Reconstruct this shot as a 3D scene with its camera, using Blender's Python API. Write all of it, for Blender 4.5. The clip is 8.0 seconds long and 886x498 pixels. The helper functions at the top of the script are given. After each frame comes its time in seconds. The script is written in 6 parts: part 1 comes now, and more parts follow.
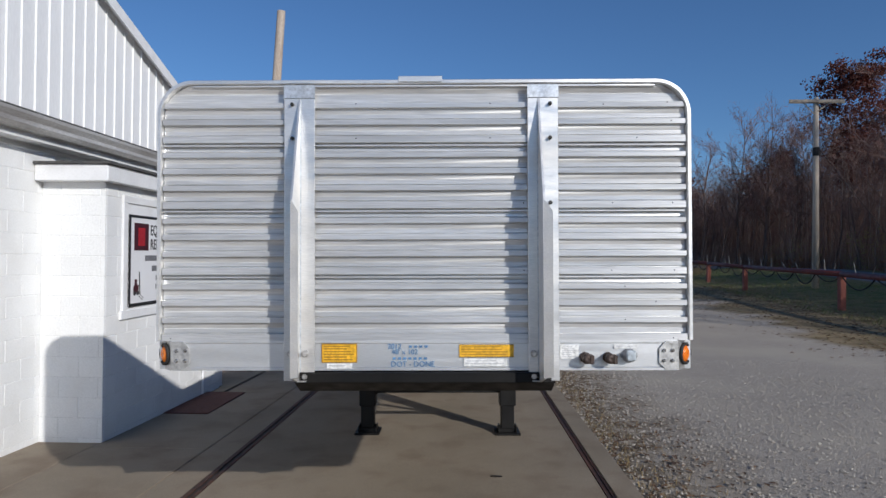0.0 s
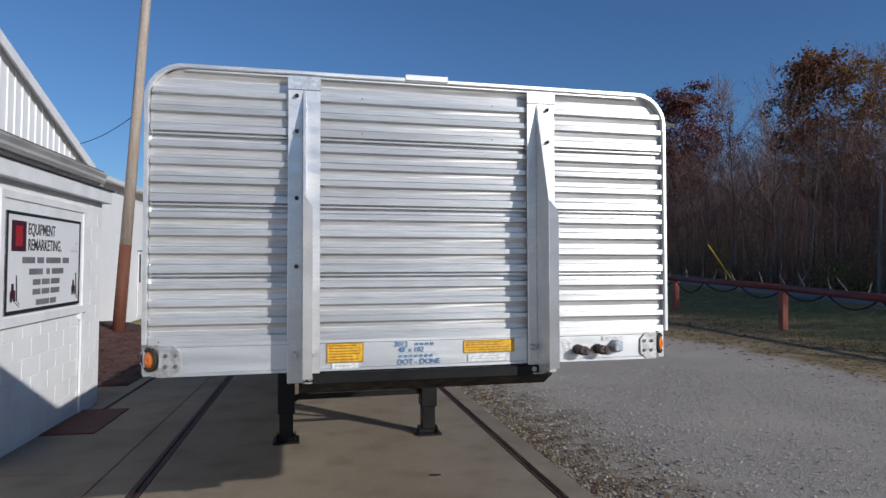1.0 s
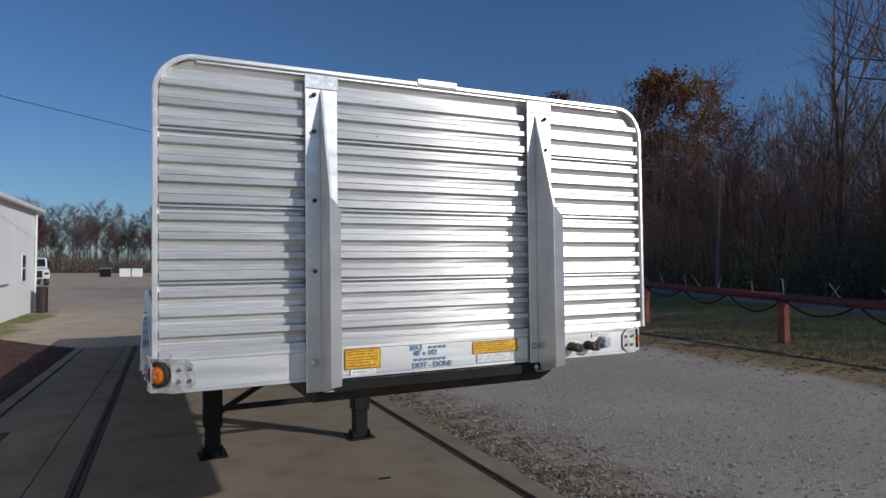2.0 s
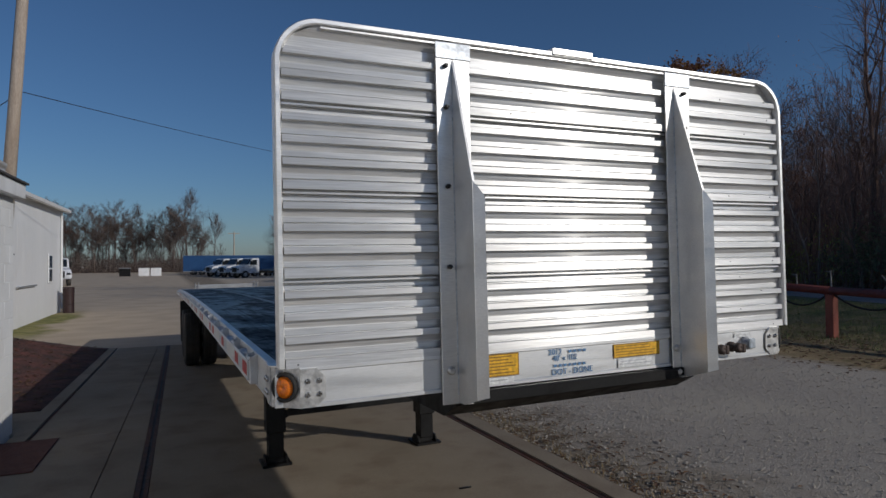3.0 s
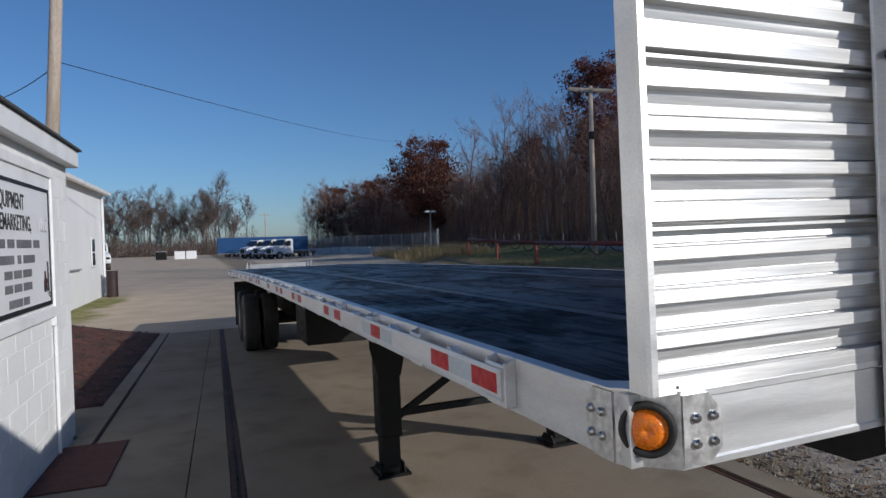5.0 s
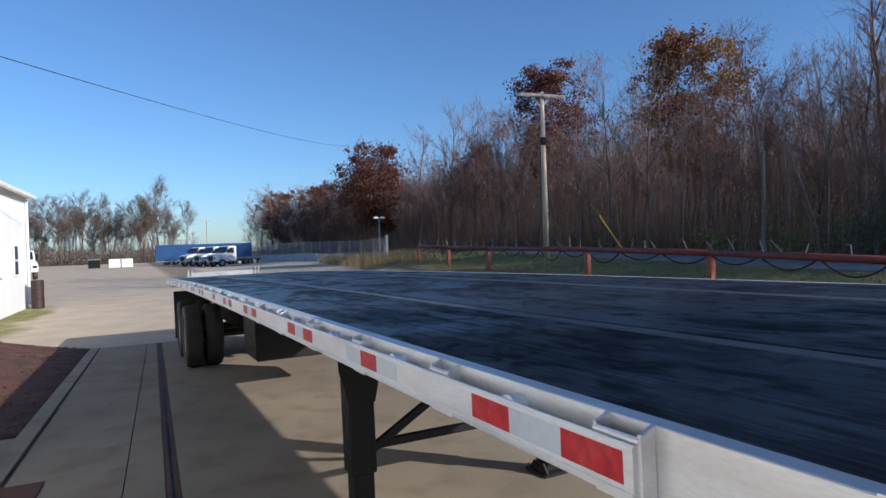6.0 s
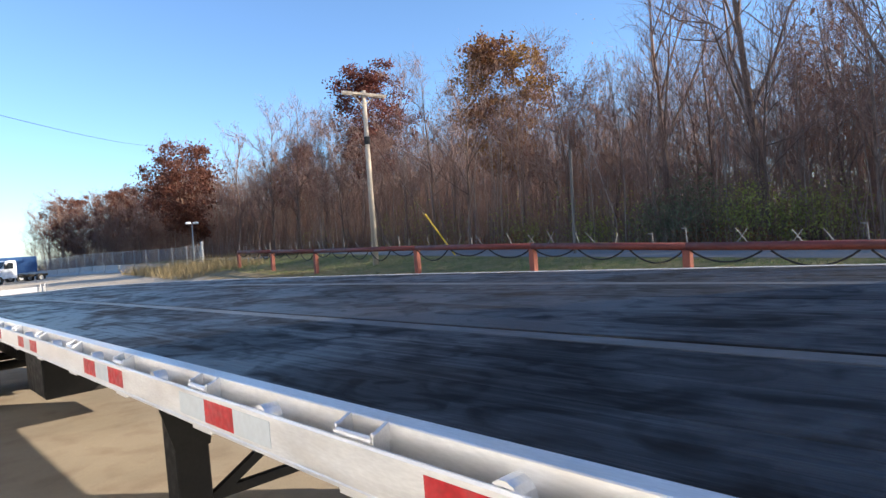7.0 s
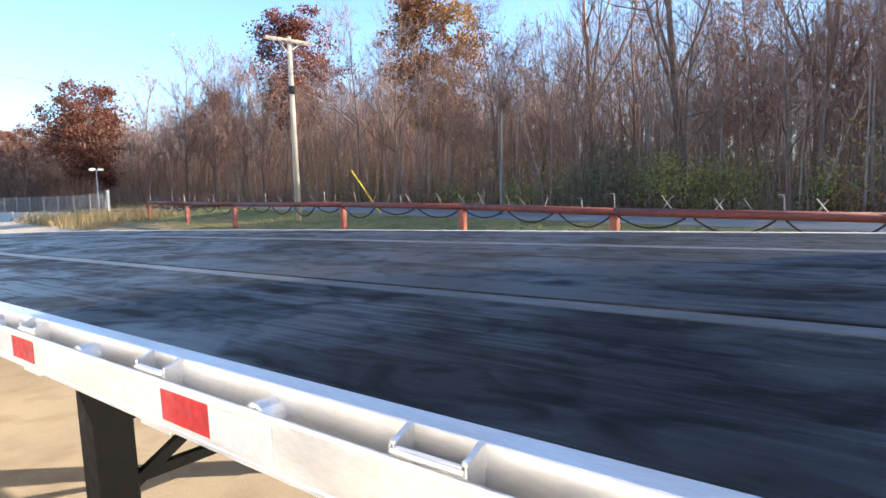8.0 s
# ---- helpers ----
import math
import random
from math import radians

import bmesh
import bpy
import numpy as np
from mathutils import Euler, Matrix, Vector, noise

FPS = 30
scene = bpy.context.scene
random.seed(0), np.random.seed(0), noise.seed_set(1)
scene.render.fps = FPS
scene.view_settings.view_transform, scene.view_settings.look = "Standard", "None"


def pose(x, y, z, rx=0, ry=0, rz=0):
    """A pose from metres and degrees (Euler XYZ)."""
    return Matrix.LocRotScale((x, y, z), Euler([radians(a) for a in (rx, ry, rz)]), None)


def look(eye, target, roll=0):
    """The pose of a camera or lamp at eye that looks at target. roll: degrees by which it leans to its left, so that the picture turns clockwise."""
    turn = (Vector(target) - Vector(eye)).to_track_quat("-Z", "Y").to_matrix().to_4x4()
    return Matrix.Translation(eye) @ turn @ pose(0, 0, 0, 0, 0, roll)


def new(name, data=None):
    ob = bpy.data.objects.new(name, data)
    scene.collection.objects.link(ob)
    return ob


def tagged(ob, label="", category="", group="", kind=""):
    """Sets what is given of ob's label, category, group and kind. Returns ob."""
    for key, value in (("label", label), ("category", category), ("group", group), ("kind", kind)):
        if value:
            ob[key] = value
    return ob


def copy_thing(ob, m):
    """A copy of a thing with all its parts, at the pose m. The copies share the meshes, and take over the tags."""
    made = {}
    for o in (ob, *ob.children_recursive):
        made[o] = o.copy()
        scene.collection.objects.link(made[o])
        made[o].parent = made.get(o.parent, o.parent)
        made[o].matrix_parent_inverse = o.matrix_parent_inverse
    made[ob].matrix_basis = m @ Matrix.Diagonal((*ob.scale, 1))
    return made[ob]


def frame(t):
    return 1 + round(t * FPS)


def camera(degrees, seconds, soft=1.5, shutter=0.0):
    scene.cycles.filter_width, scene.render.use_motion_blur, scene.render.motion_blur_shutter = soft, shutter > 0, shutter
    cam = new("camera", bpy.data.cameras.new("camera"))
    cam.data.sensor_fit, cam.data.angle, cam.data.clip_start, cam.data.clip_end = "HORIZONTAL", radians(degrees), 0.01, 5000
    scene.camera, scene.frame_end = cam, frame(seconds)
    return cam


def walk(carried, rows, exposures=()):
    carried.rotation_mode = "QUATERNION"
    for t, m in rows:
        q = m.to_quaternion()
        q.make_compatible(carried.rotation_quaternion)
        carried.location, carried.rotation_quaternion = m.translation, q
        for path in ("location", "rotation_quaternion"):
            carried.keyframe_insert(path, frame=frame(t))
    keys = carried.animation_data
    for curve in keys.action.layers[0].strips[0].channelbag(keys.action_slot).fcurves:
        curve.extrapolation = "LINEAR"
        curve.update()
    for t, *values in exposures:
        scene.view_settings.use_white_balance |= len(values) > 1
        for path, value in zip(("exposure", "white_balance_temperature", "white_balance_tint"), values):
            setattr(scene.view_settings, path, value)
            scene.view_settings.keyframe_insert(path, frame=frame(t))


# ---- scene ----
cam = camera(70.6, 8.0)
PATH = [
    (0, (0.091, -3.022, 1.89), (0.076, -1.023, 1.909), 0.6),
    (0.5, (-0.324, -3.047, 1.873), (-0.003, -1.073, 1.852), -0.9),
    (1, (-0.65, -2.987, 1.837), (-0.199, -1.039, 1.883), 0.7),
    (1.2, (-0.794, -2.916, 1.847), (-0.247, -0.992, 1.845), -0.1),
    (2.3, (-1.471, -2.692, 1.844), (-0.575, -0.905, 1.906), 0.4),
    (2.5, (-1.526, -2.577, 1.831), (-0.625, -0.792, 1.866), 0.4),
    (3, (-1.687, -2.247, 1.837), (-0.868, -0.422, 1.876), -0.4),
    (3.5, (-1.923, -1.96, 1.834), (-1.037, -0.167, 1.86), -2.2),
    (4, (-2.013, -1.653, 1.793), (-1.214, 0.179, 1.728), -1.6),
    (4.5, (-2.027, -1.283, 1.779), (-1.303, 0.579, 1.688), -1.4),
    (5, (-2.068, -0.916, 1.759), (-1.33, 0.943, 1.728), -1.7),
    (5.2, (-2.066, -0.798, 1.763), (-1.263, 1.033, 1.704), -1.0),
    (6.3, (-2.012, -0.01, 1.731), (-1.04, 1.738, 1.715), -3.1),
    (6.5, (-1.998, 0.11, 1.73), (-0.899, 1.778, 1.641), -4.6),
    (7, (-1.891, 0.352, 1.724), (-0.541, 1.826, 1.685), -4.0),
    (7.5, (-1.785, 0.55, 1.72), (-0.253, 1.835, 1.644), -1.9),
    (8, (-1.815, 0.752, 1.702), (-0.301, 2.046, 1.521), -1.9),
]
walk(cam, [(t, look(eye, target, roll)) for t, eye, target, roll in PATH],
     exposures=[(0, -0.04, 5750, 10), (1.2, -0.08, 5750, 10), (2.4, -0.57, 5850, 10), (3.4, -0.90, 5900, 10), (4.0, -0.7, 5900, 10), (4.6, -0.35, 5800, 10), (5.2, 0.0, 5750, 10), (6.4, 1.10, 6150, 10), (7.2, 1.90, 7000, 11), (8.0, 2.42, 7200, 11)])

# ---- light ----
SUN_TO = Vector((0.63, -0.78, math.tan(radians(22.5)))).normalized()
world = bpy.data.worlds.new("sky")
scene.world = world
world.use_nodes = True
wn = world.node_tree.nodes
sky = wn.new("ShaderNodeTexSky")
sky.sky_type = "NISHITA"
sky.sun_disc = False
sky.sun_elevation = radians(22.5)
sky.sun_rotation = math.atan2(SUN_TO.x, SUN_TO.y)
sky.air_density = 1.0
sky.dust_density = 0.5
sky.ozone_density = 6.0
wn["Background"].inputs["Strength"].default_value = 0.089
world.node_tree.links.new(sky.outputs[0], wn["Background"].inputs["Color"])
sun = new("sun", bpy.data.lights.new("sun", "SUN"))
sun.data.energy = 3.9
sun.data.angle = radians(0.6)
sun.data.color = (1.0, 0.9, 0.76)
sun.matrix_world = look(SUN_TO * 50, (0, 0, 0))


# ---- materials ----
def mat(name, c1, c2=None, rough=0.6, metal=0.0, scale=3.0, stretch=(1, 1, 1), bump=0.15, bscale=60.0, fine=0.25, rvar=0.12, rand=0.0,
        dirt=None, dirt_scale=1.2, dirt_amount=0.35, space="world", lo=0.35, hi=0.65, bdist=0.01, spec=0.5):
    """A surface with colour variation at two scales, roughness variation and fine relief."""
    m = bpy.data.materials.new(name)
    m.use_nodes = True
    nt = m.node_tree
    n, l = nt.nodes, nt.links
    b = n["Principled BSDF"]
    b.inputs["Metallic"].default_value = metal
    b.inputs["Specular IOR Level"].default_value = spec
    if space == "world":
        pos = n.new("ShaderNodeNewGeometry").outputs["Position"]
    else:
        pos = n.new("ShaderNodeTexCoord").outputs["Object"]
    mp = n.new("ShaderNodeMapping")
    mp.inputs["Scale"].default_value = stretch
    l.new(pos, mp.inputs["Vector"])
    vec = mp.outputs[0]

    def tex(sc, detail=4.0):
        t = n.new("ShaderNodeTexNoise")
        t.inputs["Scale"].default_value = sc
        t.inputs["Detail"].default_value = detail
        l.new(vec, t.inputs["Vector"])
        return t.outputs["Fac"]

    def ramp(fac, a, c, v0=0.0, v1=1.0):
        r = n.new("ShaderNodeMapRange")
        r.inputs["From Min"].default_value, r.inputs["From Max"].default_value = a, c
        r.inputs["To Min"].default_value, r.inputs["To Max"].default_value = v0, v1
        l.new(fac, r.inputs["Value"])
        return r.outputs[0]

    def mix(fac, a, c, mode="MIX"):
        x = n.new("ShaderNodeMix")
        x.data_type, x.blend_type = "RGBA", mode
        for sock, val in ((x.inputs[0], fac), (x.inputs[6], a), (x.inputs[7], c)):
            if isinstance(val, (int, float)):
                sock.default_value = val
            elif isinstance(val, tuple):
                sock.default_value = (*val, 1)
            else:
                l.new(val, sock)
        return x.outputs[2]

    c2 = c2 or tuple(v * 0.75 for v in c1)
    big = tex(scale)
    col = mix(ramp(big, lo, hi), c1, c2)
    grain = tex(bscale, 3.0)
    col = mix(1.0, col, mix(ramp(grain, 0.3, 0.7), (1 - fine,) * 3, (1 + fine,) * 3), "MULTIPLY")
    if dirt:
        col = mix(ramp(tex(dirt_scale, 6.0), 0.5, 0.72, 0.0, dirt_amount * 2), col, dirt)
    if rand:
        oi = n.new("ShaderNodeObjectInfo")
        col = mix(1.0, col, mix(oi.outputs["Random"], (1 - rand,) * 3, (1 + rand,) * 3), "MULTIPLY")
    l.new(col, b.inputs["Base Color"])
    l.new(ramp(tex(scale * 3.1), 0.3, 0.7, max(0.02, rough - rvar), min(1, rough + rvar)), b.inputs["Roughness"])
    if bump:
        bp = n.new("ShaderNodeBump")
        bp.inputs["Strength"].default_value = bump
        bp.inputs["Distance"].default_value = bdist
        l.new(grain, bp.inputs["Height"])
        l.new(bp.outputs[0], b.inputs["Normal"])
    return m


ALU = mat("aluminium", (0.80, 0.79, 0.77), (0.68, 0.68, 0.68), 0.40, 0.75, 2.5, (0.5, 3, 3), 0.03, 70, 0.07, 0.10, dirt=(0.62, 0.58, 0.52), dirt_amount=0.25)
ALU_PLANK = mat("aluminium_plank", (0.75, 0.745, 0.735), (0.61, 0.605, 0.595), 0.42, 0.54, 2.4, (0.12, 1, 3), 0.03, 60, 0.14, 0.12, rand=0.08, dirt=(0.50, 0.495, 0.485), dirt_scale=9.0, dirt_amount=0.42)
# extruded planks: fine die lines along x spread the gloss up and down
grain_dir = ALU_PLANK.node_tree.nodes.new("ShaderNodeTangent")
grain_dir.direction_type, grain_dir.axis = "RADIAL", "Z"
plank_bsdf = ALU_PLANK.node_tree.nodes["Principled BSDF"]
ALU_PLANK.node_tree.links.new(grain_dir.outputs[0], plank_bsdf.inputs["Tangent"])
plank_bsdf.inputs["Anisotropic"].default_value = 0.8
plank_bsdf.inputs["Anisotropic Rotation"].default_value = 0.25
ALU_RAIL = mat("aluminium_rail", (0.70, 0.71, 0.72), (0.61, 0.61, 0.615), 0.42, 0.78, 3, (3, 0.6, 3), 0.015, 80, 0.07, 0.10, dirt=(0.58, 0.54, 0.48), dirt_scale=6, dirt_amount=0.16)
ALU_FRONT = mat("aluminium_front_rail", (0.80, 0.80, 0.80), (0.73, 0.73, 0.73), 0.42, 0.85, 1.6, (0.4, 1, 5), 0.05, 80, 0.05, 0.08, dirt=(0.66, 0.65, 0.63), dirt_scale=3, dirt_amount=0.12)
STEEL = mat("plate_steel", (0.62, 0.61, 0.59), (0.52, 0.51, 0.50), 0.42, 0.8, 8, bump=0.05)
CHROME = mat("bolt_chrome", (0.45, 0.45, 0.45), rough=0.25, metal=1.0)
RIVET = mat("rivet_grey", (0.16, 0.16, 0.165), rough=0.4, metal=0.6)
CAP = mat("bright_cap", (0.56, 0.59, 0.63), (0.50, 0.53, 0.57), 0.48, 0.6, 4, bump=0.03)
BOLT_DARK = mat("bolt_dark", (0.05, 0.05, 0.05), rough=0.45, metal=0.6)
BLACK = mat("black_paint", (0.006, 0.006, 0.0065), (0.010, 0.0095, 0.009), 0.5, 0, 4, bump=0.08, dirt=(0.02, 0.017, 0.014), dirt_amount=0.25, spec=0.25)
STRIP = mat("deck_strip_metal", (0.080, 0.088, 0.100), (0.042, 0.046, 0.052), 0.42, 0.35, 4, (2, .5, 1), rvar=0.08)
RED_TAPE = mat("red_tape", (0.40, 0.011, 0.018), (0.33, 0.01, 0.015), 0.42, 0, 20, bump=0.05, dirt=(0.42, 0.16, 0.16), dirt_scale=14, dirt_amount=0.12, spec=0.3)
WHITE_TAPE = mat("white_tape", (0.46, 0.52, 0.57), (0.42, 0.47, 0.51), 0.36, 0.1, 5, bump=0.02, fine=0.06)
YELLOW = mat("yellow_label", (0.75, 0.42, 0.015), (0.68, 0.37, 0.015), 0.5, 0, 20, bump=0)
PAPER = mat("paper_label", (0.75, 0.75, 0.73), (0.66, 0.66, 0.64), 0.6, 0, 20, bump=0)
INK = mat("dark_ink", (0.05, 0.05, 0.05), rough=0.6, bump=0)
INK_BROWN = mat("brown_ink", (0.40, 0.21, 0.012), rough=0.6, bump=0)
BLUE_INK = mat("blue_marker", (0.11, 0.24, 0.43), rough=0.5, bump=0)
AMBER = mat("amber_lens", (0.85, 0.22, 0.01), (0.75, 0.16, 0.01), 0.18, 0, 60, bump=0.3, bscale=160)
RUBBER = mat("tyre_rubber", (0.018, 0.018, 0.018), (0.03, 0.028, 0.026), 0.75, 0, 6, dirt=(0.10, 0.085, 0.065), dirt_amount=0.35)
RIM_WHITE = mat("rim_paint", (0.55, 0.55, 0.53), rough=0.5, metal=0.2, dirt=(0.2, 0.16, 0.12), dirt_amount=0.5)
CONCRETE = mat("concrete", (0.285, 0.237, 0.177), (0.23, 0.192, 0.143), 0.88, 0, 0.8, bump=0.3, bscale=110, fine=0.14, dirt=(0.17, 0.12, 0.085), dirt_scale=2.4, dirt_amount=0.30, spec=0.25)
RUST = mat("rusty_steel", (0.10, 0.045, 0.03), (0.045, 0.03, 0.025), 0.75, 0.3, 12, dirt=(0.16, 0.07, 0.04), dirt_amount=0.4)
ASPHALT = mat("asphalt", (0.17, 0.17, 0.175), (0.21, 0.21, 0.21), 0.9, 0, 0.5, bscale=40)
WHITE_BLOCK = mat("white_painted_block", (0.80, 0.80, 0.79), (0.76, 0.76, 0.75), 0.7, 0, 1.5, bump=0.3, bscale=70, fine=0.05, rand=0.03, dirt=(0.55, 0.53, 0.50), dirt_scale=2.0, dirt_amount=0.12)
MORTAR = mat("painted_mortar", (0.72, 0.72, 0.71), (0.66, 0.66, 0.65), 0.8, 0, 3)
WHITE_TRIM = mat("white_trim", (0.80, 0.80, 0.80), (0.75, 0.75, 0.75), 0.5, 0, 3, bump=0.05, fine=0.04, dirt=(0.5, 0.49, 0.46), dirt_scale=3, dirt_amount=0.12)
WHITE_METAL = mat("white_metal_siding", (0.82, 0.82, 0.82), (0.78, 0.78, 0.78), 0.42, 0.0, 1.0, (1, 1, .2), 0.04, 40, 0.04)
GUTTER = mat("weathered_gutter", (0.55, 0.54, 0.52), (0.40, 0.38, 0.36), 0.5, 0.2, 2, (1, .4, 4), dirt=(0.18, 0.16, 0.14), dirt_amount=0.5)
SHINGLE = mat("roof_felt", (0.06, 0.06, 0.06), (0.09, 0.085, 0.08), 0.9, 0, 5)
SIGN_WHITE = mat("sign_face", (0.78, 0.78, 0.79), (0.74, 0.74, 0.75), 0.4, 0, 2, bump=0, fine=0.03)
SIGN_BLACK = mat("sign_border", (0.02, 0.02, 0.022), rough=0.5)
SIGN_RED = mat("sign_red", (0.40, 0.02, 0.03), rough=0.5)
SIGN_INK = mat("sign_ink", (0.20, 0.20, 0.21), rough=0.5, bump=0)
SIGN_DARK = mat("sign_maroon", (0.06, 0.012, 0.018), rough=0.5)
SIGN_GREY = mat("sign_grey", (0.55, 0.55, 0.56), rough=0.5)
MAT_BROWN = mat("door_mat_fibre", (0.12, 0.048, 0.034), (0.09, 0.036, 0.027), 0.95, 0, 8, bump=0.6, bscale=220)
MULCH = mat("red_mulch", (0.135, 0.047, 0.034), (0.055, 0.026, 0.020), 0.95, 0, 3.4, bump=1.0, bscale=38, fine=0.7, bdist=0.04)
POLE_WOOD = mat("pole_wood", (0.44, 0.37, 0.30), (0.34, 0.27, 0.21), 0.8, 0, 3, (4, 4, .3), 0.4, 40, 0.25)
POLE_BROWN = mat("pole_red_brown", (0.16, 0.055, 0.03), (0.12, 0.045, 0.025), 0.8, 0, 3, (4, 4, .3), 0.4, 40, 0.25)
POLE_GREY = mat("utility_pole_wood", (0.50, 0.42, 0.33), (0.36, 0.30, 0.24), 0.8, 0, 2, (4, 4, .3), 0.4, 40, 0.2)
FENCE_RED = mat("fence_red_paint", (0.165, 0.035, 0.027), (0.12, 0.028, 0.022), 0.6, 0.1, 2, dirt=(0.10, 0.05, 0.04), dirt_amount=0.4)
FENCE_POST = mat("fence_post_paint", (0.29, 0.08, 0.048), (0.23, 0.06, 0.04), 0.6, 0.1, 4, dirt=(0.14, 0.06, 0.04), dirt_amount=0.3)
CHAIN = mat("dark_chain", (0.03, 0.027, 0.025), rough=0.7, metal=0.4)
GUY_YELLOW = mat("guy_yellow", (0.75, 0.48, 0.02), rough=0.5)
WIRE = mat("wire_black", (0.02, 0.02, 0.022), rough=0.6)
BARK = mat("bark_grey", (0.208, 0.137, 0.106), (0.129, 0.081, 0.062), 0.95, 0, 2, (1, 1, .3), 0.5, 20, 0.3, rand=0.25)
POST_GREY = mat("weathered_post", (0.21, 0.18, 0.155), (0.13, 0.11, 0.095), 0.9, 0, 3, (4, 4, .3), 0.4, 40, 0.25)
BARK_PALE = mat("bark_pale", (0.342, 0.277, 0.240), (0.212, 0.166, 0.143), 0.95, 0, 2, (1, 1, .3), 0.4, 20, 0.25, rand=0.2)


def leaf_mat(name, c1, c2, scale=0.7):
    """A thin leaf that lets some light through."""
    m = mat(name, c1, c2, 0.75, 0, scale, bump=0, fine=0.5, bscale=4)
    n, l = m.node_tree.nodes, m.node_tree.links
    b, out = n["Principled BSDF"], n["Material Output"]
    tr = n.new("ShaderNodeBsdfTranslucent")
    l.new(b.inputs["Base Color"].links[0].from_socket, tr.inputs["Color"])
    ms = n.new("ShaderNodeMixShader")
    ms.inputs[0].default_value = 0.38
    l.new(b.outputs[0], ms.inputs[1])
    l.new(tr.outputs[0], ms.inputs[2])
    l.new(ms.outputs[0], out.inputs["Surface"])
    return m


LEAF_RED = leaf_mat("oak_leaf_red", (0.17, 0.048, 0.032), (0.095, 0.032, 0.024), 0.9)
LEAF_GOLD = leaf_mat("oak_leaf_gold", (0.27, 0.145, 0.026), (0.13, 0.05, 0.025), 0.3)
LEAF_RUST_RED = leaf_mat("oak_leaf_rust_red", (0.16, 0.055, 0.032), (0.10, 0.038, 0.026), 0.6)
LEAF_RUST = leaf_mat("rust_leaf", (0.30, 0.125, 0.05), (0.18, 0.075, 0.045), 0.5)
LEAF_GREEN = leaf_mat("shrub_leaf_green", (0.20, 0.22, 0.125), (0.14, 0.15, 0.085), 0.5)
LEAF_LIME = leaf_mat("shrub_leaf_lime", (0.35, 0.35, 0.09), (0.24, 0.25, 0.075), 0.5)
TWIG = mat("twig_bark", (0.250, 0.158, 0.132), (0.171, 0.104, 0.087), 0.95, 0, 0.35, bump=0, fine=0.3, bscale=5)
FAR_BARK = mat("dark_bark", (0.15, 0.112, 0.094), (0.09, 0.068, 0.058), 0.95, 0, 0.35, bump=0, fine=0.3, bscale=5)
PALE_WIRE = mat("galvanised_wire", (0.42, 0.39, 0.35), rough=0.6, metal=0.2)
BRUSH = mat("dry_brush", (0.277, 0.165, 0.127), (0.185, 0.105, 0.081), 0.95, 0, 0.6, bump=0, fine=0.4, bscale=6)
DRYGRASS = mat("dry_grass", (0.30, 0.22, 0.11), (0.2, 0.15, 0.07), 0.95, 0, 0.8, bump=0, fine=0.35, bscale=5)
BLUE_BOX = mat("blue_trailer_skin", (0.025, 0.085, 0.22), (0.02, 0.07, 0.19), 0.5, 0, 0.8)
WHITE_CAB = mat("white_cab_paint", (0.75, 0.76, 0.78), rough=0.3)
GLASS_DARK = mat("dark_glass", (0.02, 0.025, 0.03), rough=0.08)
COUPLING = mat("coupling_brown", (0.085, 0.06, 0.05), (0.05, 0.038, 0.033), 0.6, 0.4, 20)
GREY_METAL = mat("grey_metal", (0.40, 0.41, 0.42), (0.33, 0.33, 0.34), 0.5, 0.5, 3)
STONE = mat("gravel_stone", (0.45, 0.41, 0.355), (0.34, 0.305, 0.26), 0.9, 0, 14, bump=0.2, bscale=120, fine=0.2, lo=0.3, hi=0.7)
LEAF_DEAD = mat("dead_leaf", (0.16, 0.09, 0.045), (0.09, 0.05, 0.03), 0.9, 0, 20, bump=0)


